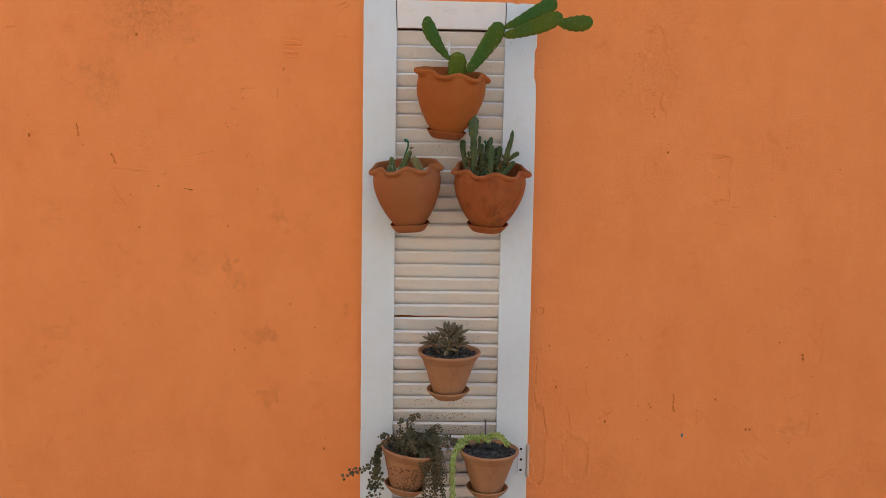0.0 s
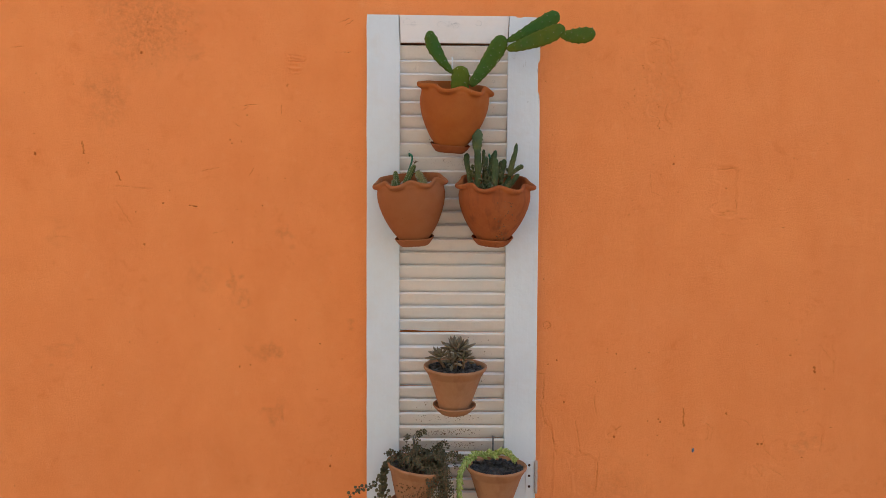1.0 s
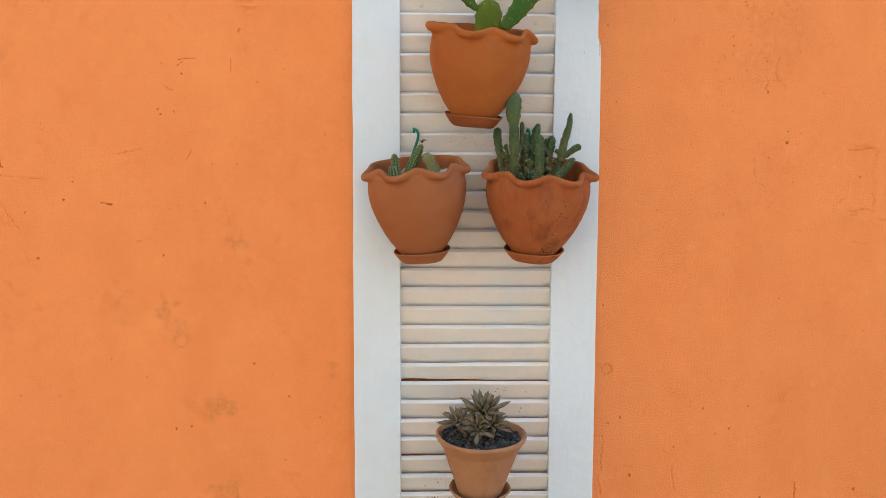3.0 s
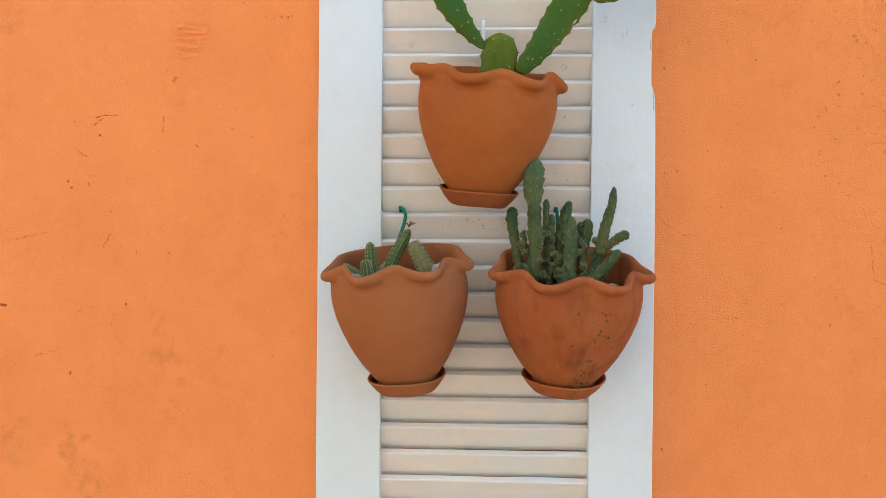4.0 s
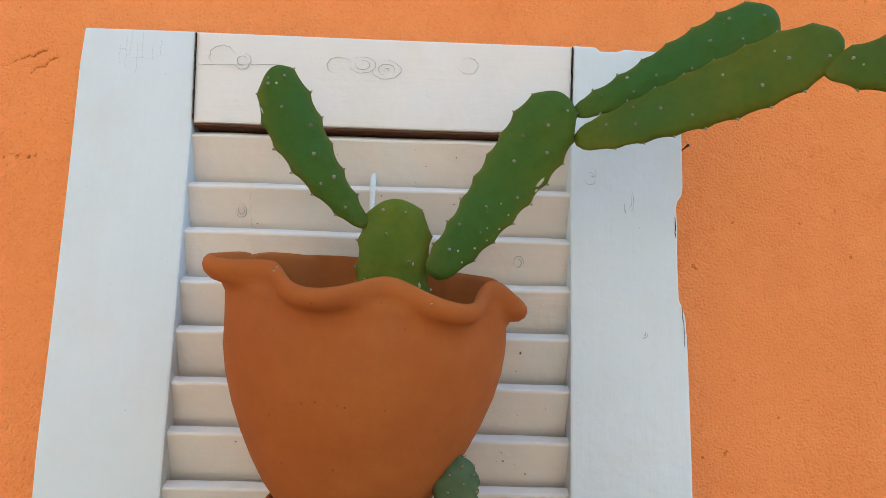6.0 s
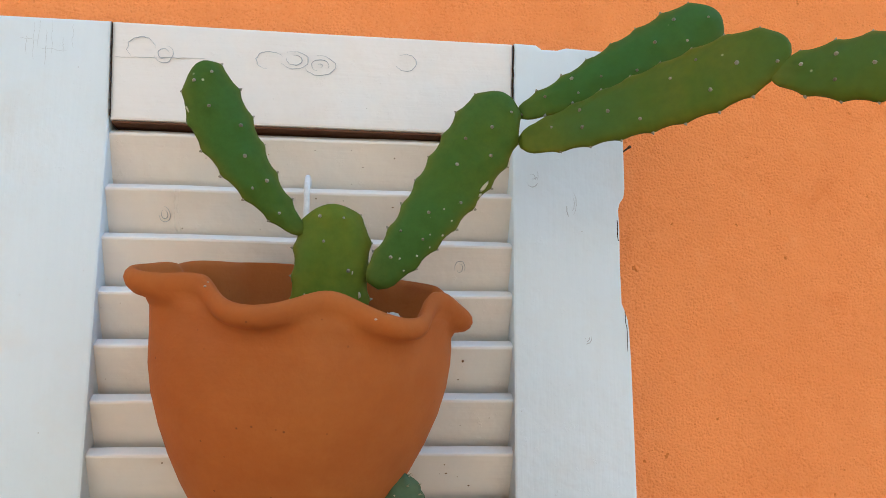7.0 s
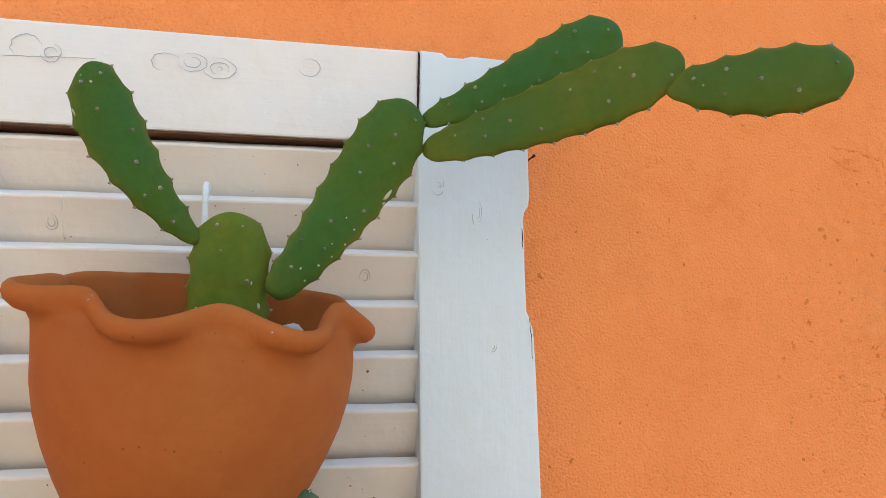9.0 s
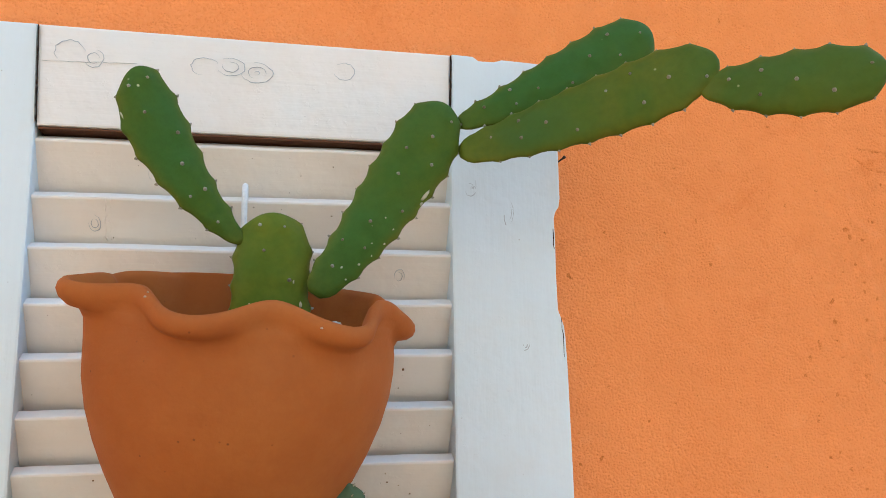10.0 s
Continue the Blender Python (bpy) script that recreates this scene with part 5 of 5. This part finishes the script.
# ---- small cacti ----
def bumpy_stem(plant, path, radii, seed, skin=STEM_SKIN, flat=1.0, ribs=0, spine=0.0018, every=2, wart=0.22):
    """A cactus stem with warts or ribs and short pale spines."""
    rnd = random.Random(seed)
    rings, sides = 36, 24
    pts = smooth_path(path, rings)
    rr = np.interp(np.linspace(0, 1, rings), np.linspace(0, 1, len(radii)), radii) * (1.0 if ribs else 0.76)
    L = sum((pts[i + 1] - pts[i]).length for i in range(rings - 1))
    verts, tufts = [], []
    for i, p in enumerate(pts):
        side, depth, d = frame_of(pts[min(i + 1, rings - 1)] - pts[max(i - 1, 0)])
        u = i / (rings - 1)
        tip = max(0.05, 1 - max(0.0, (u - 0.8) / 0.2) ** 2.4) ** 0.5
        for k in range(sides):
            a = 2 * math.pi * k / sides
            if ribs:
                w = 1 + 0.13 * math.cos(ribs * a)
            else:
                w = 1 + wart * math.cos(5 * a + (math.pi if int(u * L / 0.006) % 2 else 0)) * abs(math.sin(math.pi * u * L / 0.006))
            w *= 1 + (0.08 if ribs else 0.32) * noise.noise((math.cos(a) * 1.5, math.sin(a) * 1.5 + u * 6, seed))
            r = rr[i] * tip * w
            verts.append(p + side * math.cos(a) * r + depth * math.sin(a) * r * flat)
        count = ribs or 5
        if (ribs and i % 3 < 2) or (not ribs and i % (every + 1) == 1):
            for k in range(count):
                a = 2 * math.pi * (k + (0.5 if not ribs and (i // (every + 1)) % 2 else 0)) / count
                out = (side * math.cos(a) + depth * math.sin(a) * flat)
                tufts.append((p + out * rr[i] * tip * 1.1, (out.normalized() + d * 0.25)))
    faces = grid_faces(rings, sides) + [tuple(range(sides))[::-1], tuple(range((rings - 1) * sides, rings * sides))]
    body = mesh_part("stem", verts, faces, skin, plant)
    body.data.attributes.new("old", "FLOAT", "POINT").data.foreach_set("value", np.repeat(1 - np.arange(rings) / (rings - 1), sides).astype(np.float32))
    pieces = []
    for c, out in tufts:
        for _ in range(4 if not ribs else 5 if ribs > 12 else 2):
            o = (out + Vector((rnd.uniform(-0.7, 0.7), rnd.uniform(-0.7, 0.7), rnd.uniform(-0.5, 0.9)))).normalized()
            q = o.orthogonal().normalized() * 0.00024
            w = o.cross(q)
            n = spine * rnd.uniform(0.6, 1.3)
            pieces.append(([c + q, c - q * 0.5 + w * 0.8, c - q * 0.5 - w * 0.8, c + o * n], [(0, 1, 3), (1, 2, 3), (2, 0, 3)]))
        pieces.append(pebble(c, 0.0009 if ribs else 0.0005, rnd, 1.0))
    v, f = join_geo(pieces)
    tagged(mesh_part("spine", v, f, WOOL if ribs else SPINE, body, "short pale spines"), kind="stuff")
    return body


ribbed = thing("ribbed_cactus", (-0.115, -0.085, 1.545), "clump of small ribbed finger cacti in the tan planter", "cactus")
bumpy_stem(ribbed, [(-0.119, -0.080, 1.545), (-0.109, -0.073, 1.575), (-0.092, -0.062, 1.609)], [0.0066, 0.0070, 0.0052], 1, RIB_SKIN, 1, 9)
bumpy_stem(ribbed, [(-0.131, -0.086, 1.540), (-0.135, -0.084, 1.565), (-0.138, -0.080, 1.593)], [0.0068, 0.0066, 0.0050], 2, RIB_SKIN, 1, 9)
bumpy_stem(ribbed, [(-0.141, -0.100, 1.540), (-0.153, -0.103, 1.554), (-0.168, -0.105, 1.565)], [0.0066, 0.0064, 0.0052], 3, RIB_SKIN, 1, 9)
bumpy_stem(ribbed, [(-0.130, -0.118, 1.534), (-0.1302, -0.119, 1.545), (-0.1305, -0.120, 1.5555)], [0.0075, 0.008, 0.0068], 4, RIB_SKIN, 1, 9)
bumpy_stem(ribbed, [(-0.137, -0.097, 1.545), (-0.139, -0.098, 1.56), (-0.141, -0.098, 1.572)], [0.0065, 0.0062, 0.005], 5, RIB_SKIN, 1, 9)
bumpy_stem(ribbed, [(-0.084, -0.114, 1.534), (-0.083, -0.115, 1.546), (-0.082, -0.116, 1.5565)], [0.009, 0.0095, 0.0075], 6, RIB_SKIN, 1, 9)
wisps = []
for dx, dz in ((0.006, 0.002), (0.009, 0.0035), (-0.004, 0.003), (0.004, 0.005)):
    wisps.append(tube([(-0.0925, -0.062, 1.612), (-0.0925 + dx * 0.5, -0.063, 1.6135 + dz), (-0.0925 + dx, -0.064, 1.613 + dz * 0.7)], [0.0011, 0.0009, 0.0004], 6))
v, f = join_geo(wisps)
mesh_part("dried_flower", v, f, TRAIL_STEM, ribbed, "shrivelled brown flower remains")
fuzzy = thing("fuzzy_cactus", (-0.066, -0.088, 1.545), "single pale fuzzy finger cactus leaning in the tan planter", "cactus")
bumpy_stem(fuzzy, [(-0.064, -0.088, 1.543), (-0.073, -0.084, 1.567), (-0.087, -0.080, 1.594)], [0.0082, 0.0084, 0.0066], 7, FUZZ_SKIN, 1, 16, 0.0034)


def garden_stone(c, r, seed, label):
    verts = []
    rings, sides = 15, 22
    for i in range(rings):
        b = math.pi * i / (rings - 1)
        for k in range(sides):
            a = 2 * math.pi * k / sides
            p = Vector((math.sin(b) * math.cos(a), math.sin(b) * math.sin(a), math.cos(b)))
            q = 1 + 0.26 * noise.noise(p * 1.7 + Vector((seed, 0, 0))) + 0.20 * noise.noise(p * 4.5 + Vector((seed, 3, 0))) + 0.10 * noise.noise(p * 9 + Vector((seed, 5, 0)))
            verts.append((c[0] + p.x * r * q * 1.2, c[1] + p.y * r * q, c[2] + p.z * r * q * 0.8))
    ob = mesh_part("stone", verts, grid_faces(rings, sides), STONE)
    tagged(ob, label, "stone", "stones in the planters")


garden_stone((-0.052, -0.088, 1.560), 0.0105, 1, "pale rounded stone among the ribbed cacti")
garden_stone((-0.150, -0.122, 1.550), 0.0085, 2, "small white stone near the planter's rim")
garden_stone((-0.094, -0.104, 1.552), 0.0085, 3, "grey-brown flat stone among the cacti")
garden_stone((-0.116, -0.060, 1.562), 0.0095, 4, "grey stone behind the ribbed cacti")
garden_stone((-0.062, -0.106, 1.554), 0.0065, 5, "grey stone beside the fuzzy cactus")
garden_stone((0.140, -0.140, 1.545), 0.0050, 6, "small white stone in the stained planter")
garden_stone((0.0485, -0.098, 1.7725), 0.0052, 7, "white pebble inside the top planter")

pear_small = thing("cluster_cactus", (0.09, -0.09, 1.545), "dense clump of warty dark green cactus stems in the stained planter", "cactus")
bumpy_stem(pear_small, [(0.0557, -0.108, 1.5545), (0.0565, -0.109, 1.6051), (0.0552, -0.110, 1.6459)], [0.0082, 0.0098, 0.0098], 11, flat=0.9, wart=0.14)
bumpy_stem(pear_small, [(0.0549, -0.110, 1.6380), (0.0543, -0.111, 1.6560), (0.0540, -0.112, 1.6740), (0.0541, -0.113, 1.6915)], [0.0094, 0.0154, 0.0160, 0.0106], 12, PAD_STEM, flat=0.55, wart=0.10)
bumpy_stem(pear_small, [(0.0434, -0.092, 1.5522), (0.0368, -0.088, 1.5847), (0.0329, -0.084, 1.6106), (0.0313, -0.080, 1.6360)], [0.0065, 0.0068, 0.0075, 0.0100], 13, flat=0.85)
bumpy_stem(pear_small, [(0.0831, -0.075, 1.5635), (0.0923, -0.068, 1.6064), (0.1022, -0.060, 1.6447)], [0.0095, 0.0105, 0.0070], 14)
bumpy_stem(pear_small, [(0.0956, -0.116, 1.5430), (0.0969, -0.112, 1.5820), (0.0978, -0.108, 1.6236)], [0.0060, 0.0095, 0.0095], 15, flat=0.65)
bumpy_stem(pear_small, [(0.1108, -0.098, 1.5546), (0.1139, -0.098, 1.5872), (0.1195, -0.098, 1.6215)], [0.0063, 0.0070, 0.0100], 16, flat=0.7)
bumpy_stem(pear_small, [(0.1325, -0.108, 1.5811), (0.1361, -0.109, 1.6066), (0.1429, -0.111, 1.6321), (0.1466, -0.112, 1.6586)], [0.0090, 0.0080, 0.0068, 0.0043], 17)
bumpy_stem(pear_small, [(0.1381, -0.112, 1.5888), (0.1468, -0.118, 1.5966), (0.1609, -0.124, 1.6060)], [0.0055, 0.0060, 0.0070], 18)
bumpy_stem(pear_small, [(0.1188, -0.116, 1.5468), (0.1355, -0.119, 1.5651), (0.1518, -0.122, 1.5860)], [0.0085, 0.0080, 0.0060], 19)
bumpy_stem(pear_small, [(0.0734, -0.090, 1.5539), (0.0752, -0.087, 1.5984), (0.0783, -0.084, 1.6279)], [0.0070, 0.0075, 0.0060], 20)
bumpy_stem(pear_small, [(0.0704, -0.088, 1.6081), (0.0714, -0.087, 1.6271), (0.0715, -0.086, 1.6454)], [0.0045, 0.0050, 0.0040], 21)
bumpy_stem(pear_small, [(0.0889, -0.120, 1.5461), (0.0857, -0.121, 1.5552), (0.0815, -0.122, 1.5644)], [0.0060, 0.0075, 0.0065], 22)
bumpy_stem(pear_small, [(0.1362, -0.106, 1.5938), (0.1299, -0.105, 1.5956), (0.1226, -0.104, 1.5979)], [0.0045, 0.0048, 0.0043], 23)
bumpy_stem(pear_small, [(0.1098, -0.080, 1.5830), (0.1119, -0.077, 1.6020), (0.1140, -0.074, 1.6193)], [0.0060, 0.0065, 0.0050], 24)
bumpy_stem(pear_small, [(0.1186, -0.104, 1.5494), (0.1251, -0.102, 1.5629), (0.1317, -0.100, 1.5783)], [0.0075, 0.0080, 0.0065], 25)
bumpy_stem(pear_small, [(0.0842, -0.098, 1.5526), (0.0875, -0.094, 1.5801), (0.0879, -0.090, 1.6081)], [0.0075, 0.0085, 0.0070], 26)
rnd_c = random.Random(77)
for i in range(7):
    a, q = rnd_c.uniform(0, 6.28), 0.042 * math.sqrt(rnd_c.random())
    b = Vector((0.086 + q * math.cos(a) * 1.05, -0.096 + q * math.sin(a) * 0.8, 1.528))
    h = rnd_c.uniform(0.018, 0.075) * (1.0 if b.y > -0.12 else 0.45)
    t = b + Vector((rnd_c.uniform(-0.012, 0.012), rnd_c.uniform(-0.008, 0.008), h))
    bumpy_stem(pear_small, [b, (b + t) / 2 + Vector((rnd_c.uniform(-0.003, 0.003), 0, 0)), t], [0.0050, rnd_c.uniform(0.0048, 0.0066), rnd_c.uniform(0.0040, 0.0056)], 200 + i, every=3)

for i in range(84):  # young shoots that crowd between the stems
    b = Vector((rnd_c.choice((0.040, 0.046, 0.046, 0.066, 0.070, 0.076, 0.088, 0.110, 0.118)) + rnd_c.uniform(-0.006, 0.006), rnd_c.uniform(-0.116, -0.086), 1.545 + 0.060 * rnd_c.random() ** 1.5))
    t = b + Vector((rnd_c.uniform(-0.008, 0.008), rnd_c.uniform(-0.008, 0.001), rnd_c.uniform(0.003, 0.010)))
    bumpy_stem(pear_small, [b, (b + t) / 2, t], [0.0030, 0.0038, 0.0030], 300 + i, SHOOT_SKIN if i % 3 else STEM_SKIN, every=9, spine=0.0020)

# ---- rosette succulent ----
rosette = thing("rosette_succulent", (0.005, -0.112, 1.122), "brownish rosette succulent with plump pointed leaves in gravel", "succulent")
LEAF_R = drop_mesh("leaf", 0.039, 0.0092, 0.0056, ROSETTE, 0.62, 0.05)


def rosette_head(center, lean, count, size, seed):
    rnd = random.Random(seed)
    up = Vector(lean).normalized()
    side, depth, d = frame_of(up, (0, -1, 0.2))
    for i in range(count):
        a = i * 2.39996 + rnd.uniform(-0.2, 0.2)
        open_ = radians(12 + 66 * (i / (count - 1)) ** 0.8)
        out = (d * math.cos(open_) + (side * math.cos(a) + depth * math.sin(a)) * math.sin(open_)).normalized()
        x_axis, _, _ = frame_of(out, d)
        m = Matrix((x_axis, out.cross(x_axis), out)).transposed()
        shared_part("leaf", LEAF_R, rosette, Vector(center) + out * 0.002, m, size * rnd.uniform(0.8, 1.12) * (0.72 + 0.28 * i / count))


rosette_head((0.010, -0.112, 1.166), (0.08, -0.18, 1), 34, 1.22, 1)
rosette_head((-0.030, -0.112, 1.150), (-0.30, -0.25, 1), 26, 0.88, 2)
rosette_head((0.024, -0.126, 1.150), (0.40, -0.35, 1), 22, 0.92, 3)
rosette_head((0.000, -0.130, 1.143), (-0.05, -0.55, 0.9), 20, 0.86, 4)
for base, tip in (((0.004, -0.110, 1.112), (0.008, -0.110, 1.166)), ((-0.012, -0.112, 1.112), (-0.036, -0.112, 1.150)), ((0.016, -0.118, 1.112), (0.026, -0.127, 1.148)), ((0.0, -0.12, 1.112), (0.0, -0.131, 1.139))):
    v, f = tube(smooth_path([base, ((Vector(base) + Vector(tip)) / 2 + Vector((0.003, 0, 0))), tip], 8), 0.0032, 8)
    mesh_part("stem", v, f, TRAIL_STEM, rosette)

# ---- burro's tail ----
tail = thing("trailing_sedum", (0.10, -0.10, 0.88), "lime-green sedum with plump overlapping leaves hanging over its pot", "succulent")
LEAF_S = drop_mesh("leaf", 0.0132, 0.0066, 0.0056, SEDUM, 0.5, 0.10)


def sedum_strand(path, count, seed, spread=1.0):
    rnd = random.Random(seed)
    pts = smooth_path(path, 60)
    v, f = tube(pts, 0.0016, 6)
    mesh_part("stem", v, f, SEDUM, tail)
    for i in range(count):
        s = (i + 0.5) / count * 58
        k = int(s)
        p = pts[k].lerp(pts[k + 1], s - k)
        side, depth, d = frame_of(pts[min(k + 2, 59)] - pts[max(k - 1, 0)], (0.1, -1, 0.3))
        a = i * 2.39996
        open_ = radians(rnd.uniform(30, 48)) * spread
        out = (d * math.cos(open_) + (side * math.cos(a) + depth * math.sin(a)) * math.sin(open_)).normalized()
        x_axis, _, _ = frame_of(out, d)
        m = Matrix((x_axis, out.cross(x_axis), out)).transposed()
        shared_part("leaf", LEAF_S, tail, p, m, rnd.uniform(0.85, 1.15))


sedum_strand([(0.085, -0.085, 0.905), (0.060, -0.100, 0.916), (0.036, -0.122, 0.908), (0.020, -0.140, 0.885), (0.016, -0.146, 0.850), (0.018, -0.148, 0.80), (0.020, -0.149, 0.745), (0.021, -0.149, 0.695)], 165, 1)
sedum_strand([(0.075, -0.080, 0.900), (0.090, -0.090, 0.914), (0.104, -0.100, 0.912)], 32, 2)
sedum_strand([(0.095, -0.080, 0.900), (0.115, -0.092, 0.918), (0.134, -0.102, 0.918), (0.150, -0.115, 0.906)], 54, 3)
sedum_strand([(0.055, -0.095, 0.900), (0.048, -0.112, 0.910), (0.034, -0.126, 0.898)], 24, 4)

# ---- trailing plant ----
creeper = thing("trailing_plant", (-0.085, -0.10, 0.88), "straggly brown-green creeper with tiny round leaves spilling over its pot", "plant")


def leaf_geo(c, out, up, size):
    """A tiny rounded cupped leaf."""
    s, dep, d = frame_of(out, up)
    cols = [(0.0, 0.05), (0.3, 0.42), (0.65, 0.5), (0.9, 0.30), (1.0, 0.05)]
    verts = []
    for l, w in cols:
        for q in (-1, 0, 1):
            verts.append(c + d * (l * size) + s * (q * w * size) + dep * ((0.10 * q * q - 0.12 * l * l) * size))
    faces = []
    for i in range(4):
        for j in range(2):
            faces.append((i * 3 + j, i * 3 + j + 1, (i + 1) * 3 + j + 1, (i + 1) * 3 + j))
    n = len(verts)
    verts += [p - dep * 0.0004 for p in verts]
    faces += [tuple(reversed([i + n for i in f])) for f in faces]
    return verts, faces


def creeper_strand(path, step, size, rnd, stems, leaves, bare=0.0):
    pts = smooth_path(path, 30)
    stems.append(tube(pts, [0.0011 - 0.0006 * i / 29 for i in range(30)], 5))
    length = sum((pts[i + 1] - pts[i]).length for i in range(29))
    count = int(length / step)
    for i in range(count):
        u = (i + 0.5) / count
        if u < bare:
            continue
        k = min(28, int(u * 29))
        p = pts[k].lerp(pts[k + 1], u * 29 - k)
        side, depth, d = frame_of(pts[k + 1] - pts[k])
        a = (math.pi / 2) * (i % 2) + rnd.uniform(-0.5, 0.5)
        for sgn in (1, -1):
            out = (side * math.cos(a) + depth * math.sin(a)) * sgn + d * rnd.uniform(0.1, 0.6) + Vector((0, 0, rnd.uniform(-0.1, 0.3)))
            leaves.append(leaf_geo(p + out.normalized() * 0.0015, out, (rnd.uniform(-0.5, 0.5), -1, rnd.uniform(0.2, 1.2)), size * rnd.uniform(0.7, 1.25)))


rnd_t = random.Random(31)
stems, leaves = [], []
for i in range(84):  # the heap over the soil
    a, q = rnd_t.uniform(0, 6.283), 0.052 * math.sqrt(rnd_t.random())
    b = Vector((-0.085 + q * math.cos(a), -0.104 + q * 0.85 * math.sin(a), 0.874))
    b.y = min(b.y, -0.046)
    reach = Vector((rnd_t.gauss(0.012, 0.026), rnd_t.gauss(-0.012, 0.018), rnd_t.uniform(0.012, 0.062)))
    t = b + reach
    t.y = min(t.y, -0.042)
    droop = t + Vector((rnd_t.uniform(-0.004, 0.02), -0.008, -0.012))
    creeper_strand([b, b.lerp(t, 0.5) + Vector((0, 0, 0.012)), t, droop], 0.0048, 0.0042, rnd_t, stems, leaves, 0.1)
for i in range(34):  # strands that hang over the front, towards the next pot
    x0 = rnd_t.uniform(-0.062, -0.012)
    top = Vector((x0, rnd_t.uniform(-0.165, -0.125), rnd_t.uniform(0.893, 0.905)))
    low = rnd_t.uniform(0.76, 0.86)
    creeper_strand([(x0 - 0.02, -0.11, 0.885), top, (x0 + rnd_t.uniform(0.0, 0.012), top.y - 0.012, (top.z + low) / 2), (x0 + rnd_t.uniform(-0.008, 0.022), top.y - 0.006, low)], 0.0056, 0.0040, rnd_t, stems, leaves, 0.12)
for x1, z1, y1 in ((-0.247, 0.823, -0.125), (-0.232, 0.835, -0.12)):  # the strand that sticks out past the shutter's edge
    creeper_strand([(-0.125, -0.112, 0.886), (-0.160, -0.128, 0.880), (-0.185, -0.130, 0.853), (x1, y1, z1)], 0.0075, 0.0070, rnd_t, stems, leaves, 0.3)
for x1, z1 in ((-0.184, 0.765), (-0.172, 0.752), (-0.160, 0.74), (-0.178, 0.80), (-0.166, 0.80)):  # down beside the pot
    creeper_strand([(-0.120, -0.110, 0.886), (-0.156, -0.126, 0.898), (-0.166 + rnd_t.uniform(-0.006, 0.006), -0.134, 0.86), (x1 + 0.006, -0.130, 0.82), (x1, -0.128, z1)], 0.0080, 0.0078, rnd_t, stems, leaves, 0.15)
for x1, z1 in ((-0.158, 0.914), (-0.15, 0.92), (-0.112, 0.955), (-0.072, 0.967), (-0.085, 0.962)):  # sprigs that stand up
    creeper_strand([(-0.10, -0.095, 0.88), ((x1 - 0.10) / 2, -0.095, (z1 + 0.89) / 2 + 0.004), (x1, -0.092, z1), (x1 + 0.01, -0.09, z1 - 0.002)], 0.0052, 0.0050, rnd_t, stems, leaves, 0.2)
v, f = join_geo(stems)
tagged(mesh_part("stem", v, f, TRAIL_STEM, creeper, "thin brown stems"), kind="stuff")
v, f = join_geo(leaves)
tagged(mesh_part("foliage", v, f, TRAIL_LEAF, creeper, "tiny round brown-green leaves"), kind="stuff")

# ---- a fleck of blue paint on the wall ----
v, f = pebble((0.618, WALL_Y - 0.001, 0.891), 0.004, random.Random(3), 1.6)
tagged(mesh_part("paint_fleck", [Vector((q.x, WALL_Y - 0.001 + (q.y - WALL_Y) * 0.3, q.z)) for q in v], f, varied_material("blue_paint", (0.13, 0.165, 0.21), (0.15, 0.185, 0.23), 0.6)),
       "small fleck of blue paint stuck to the orange wall", "paint")
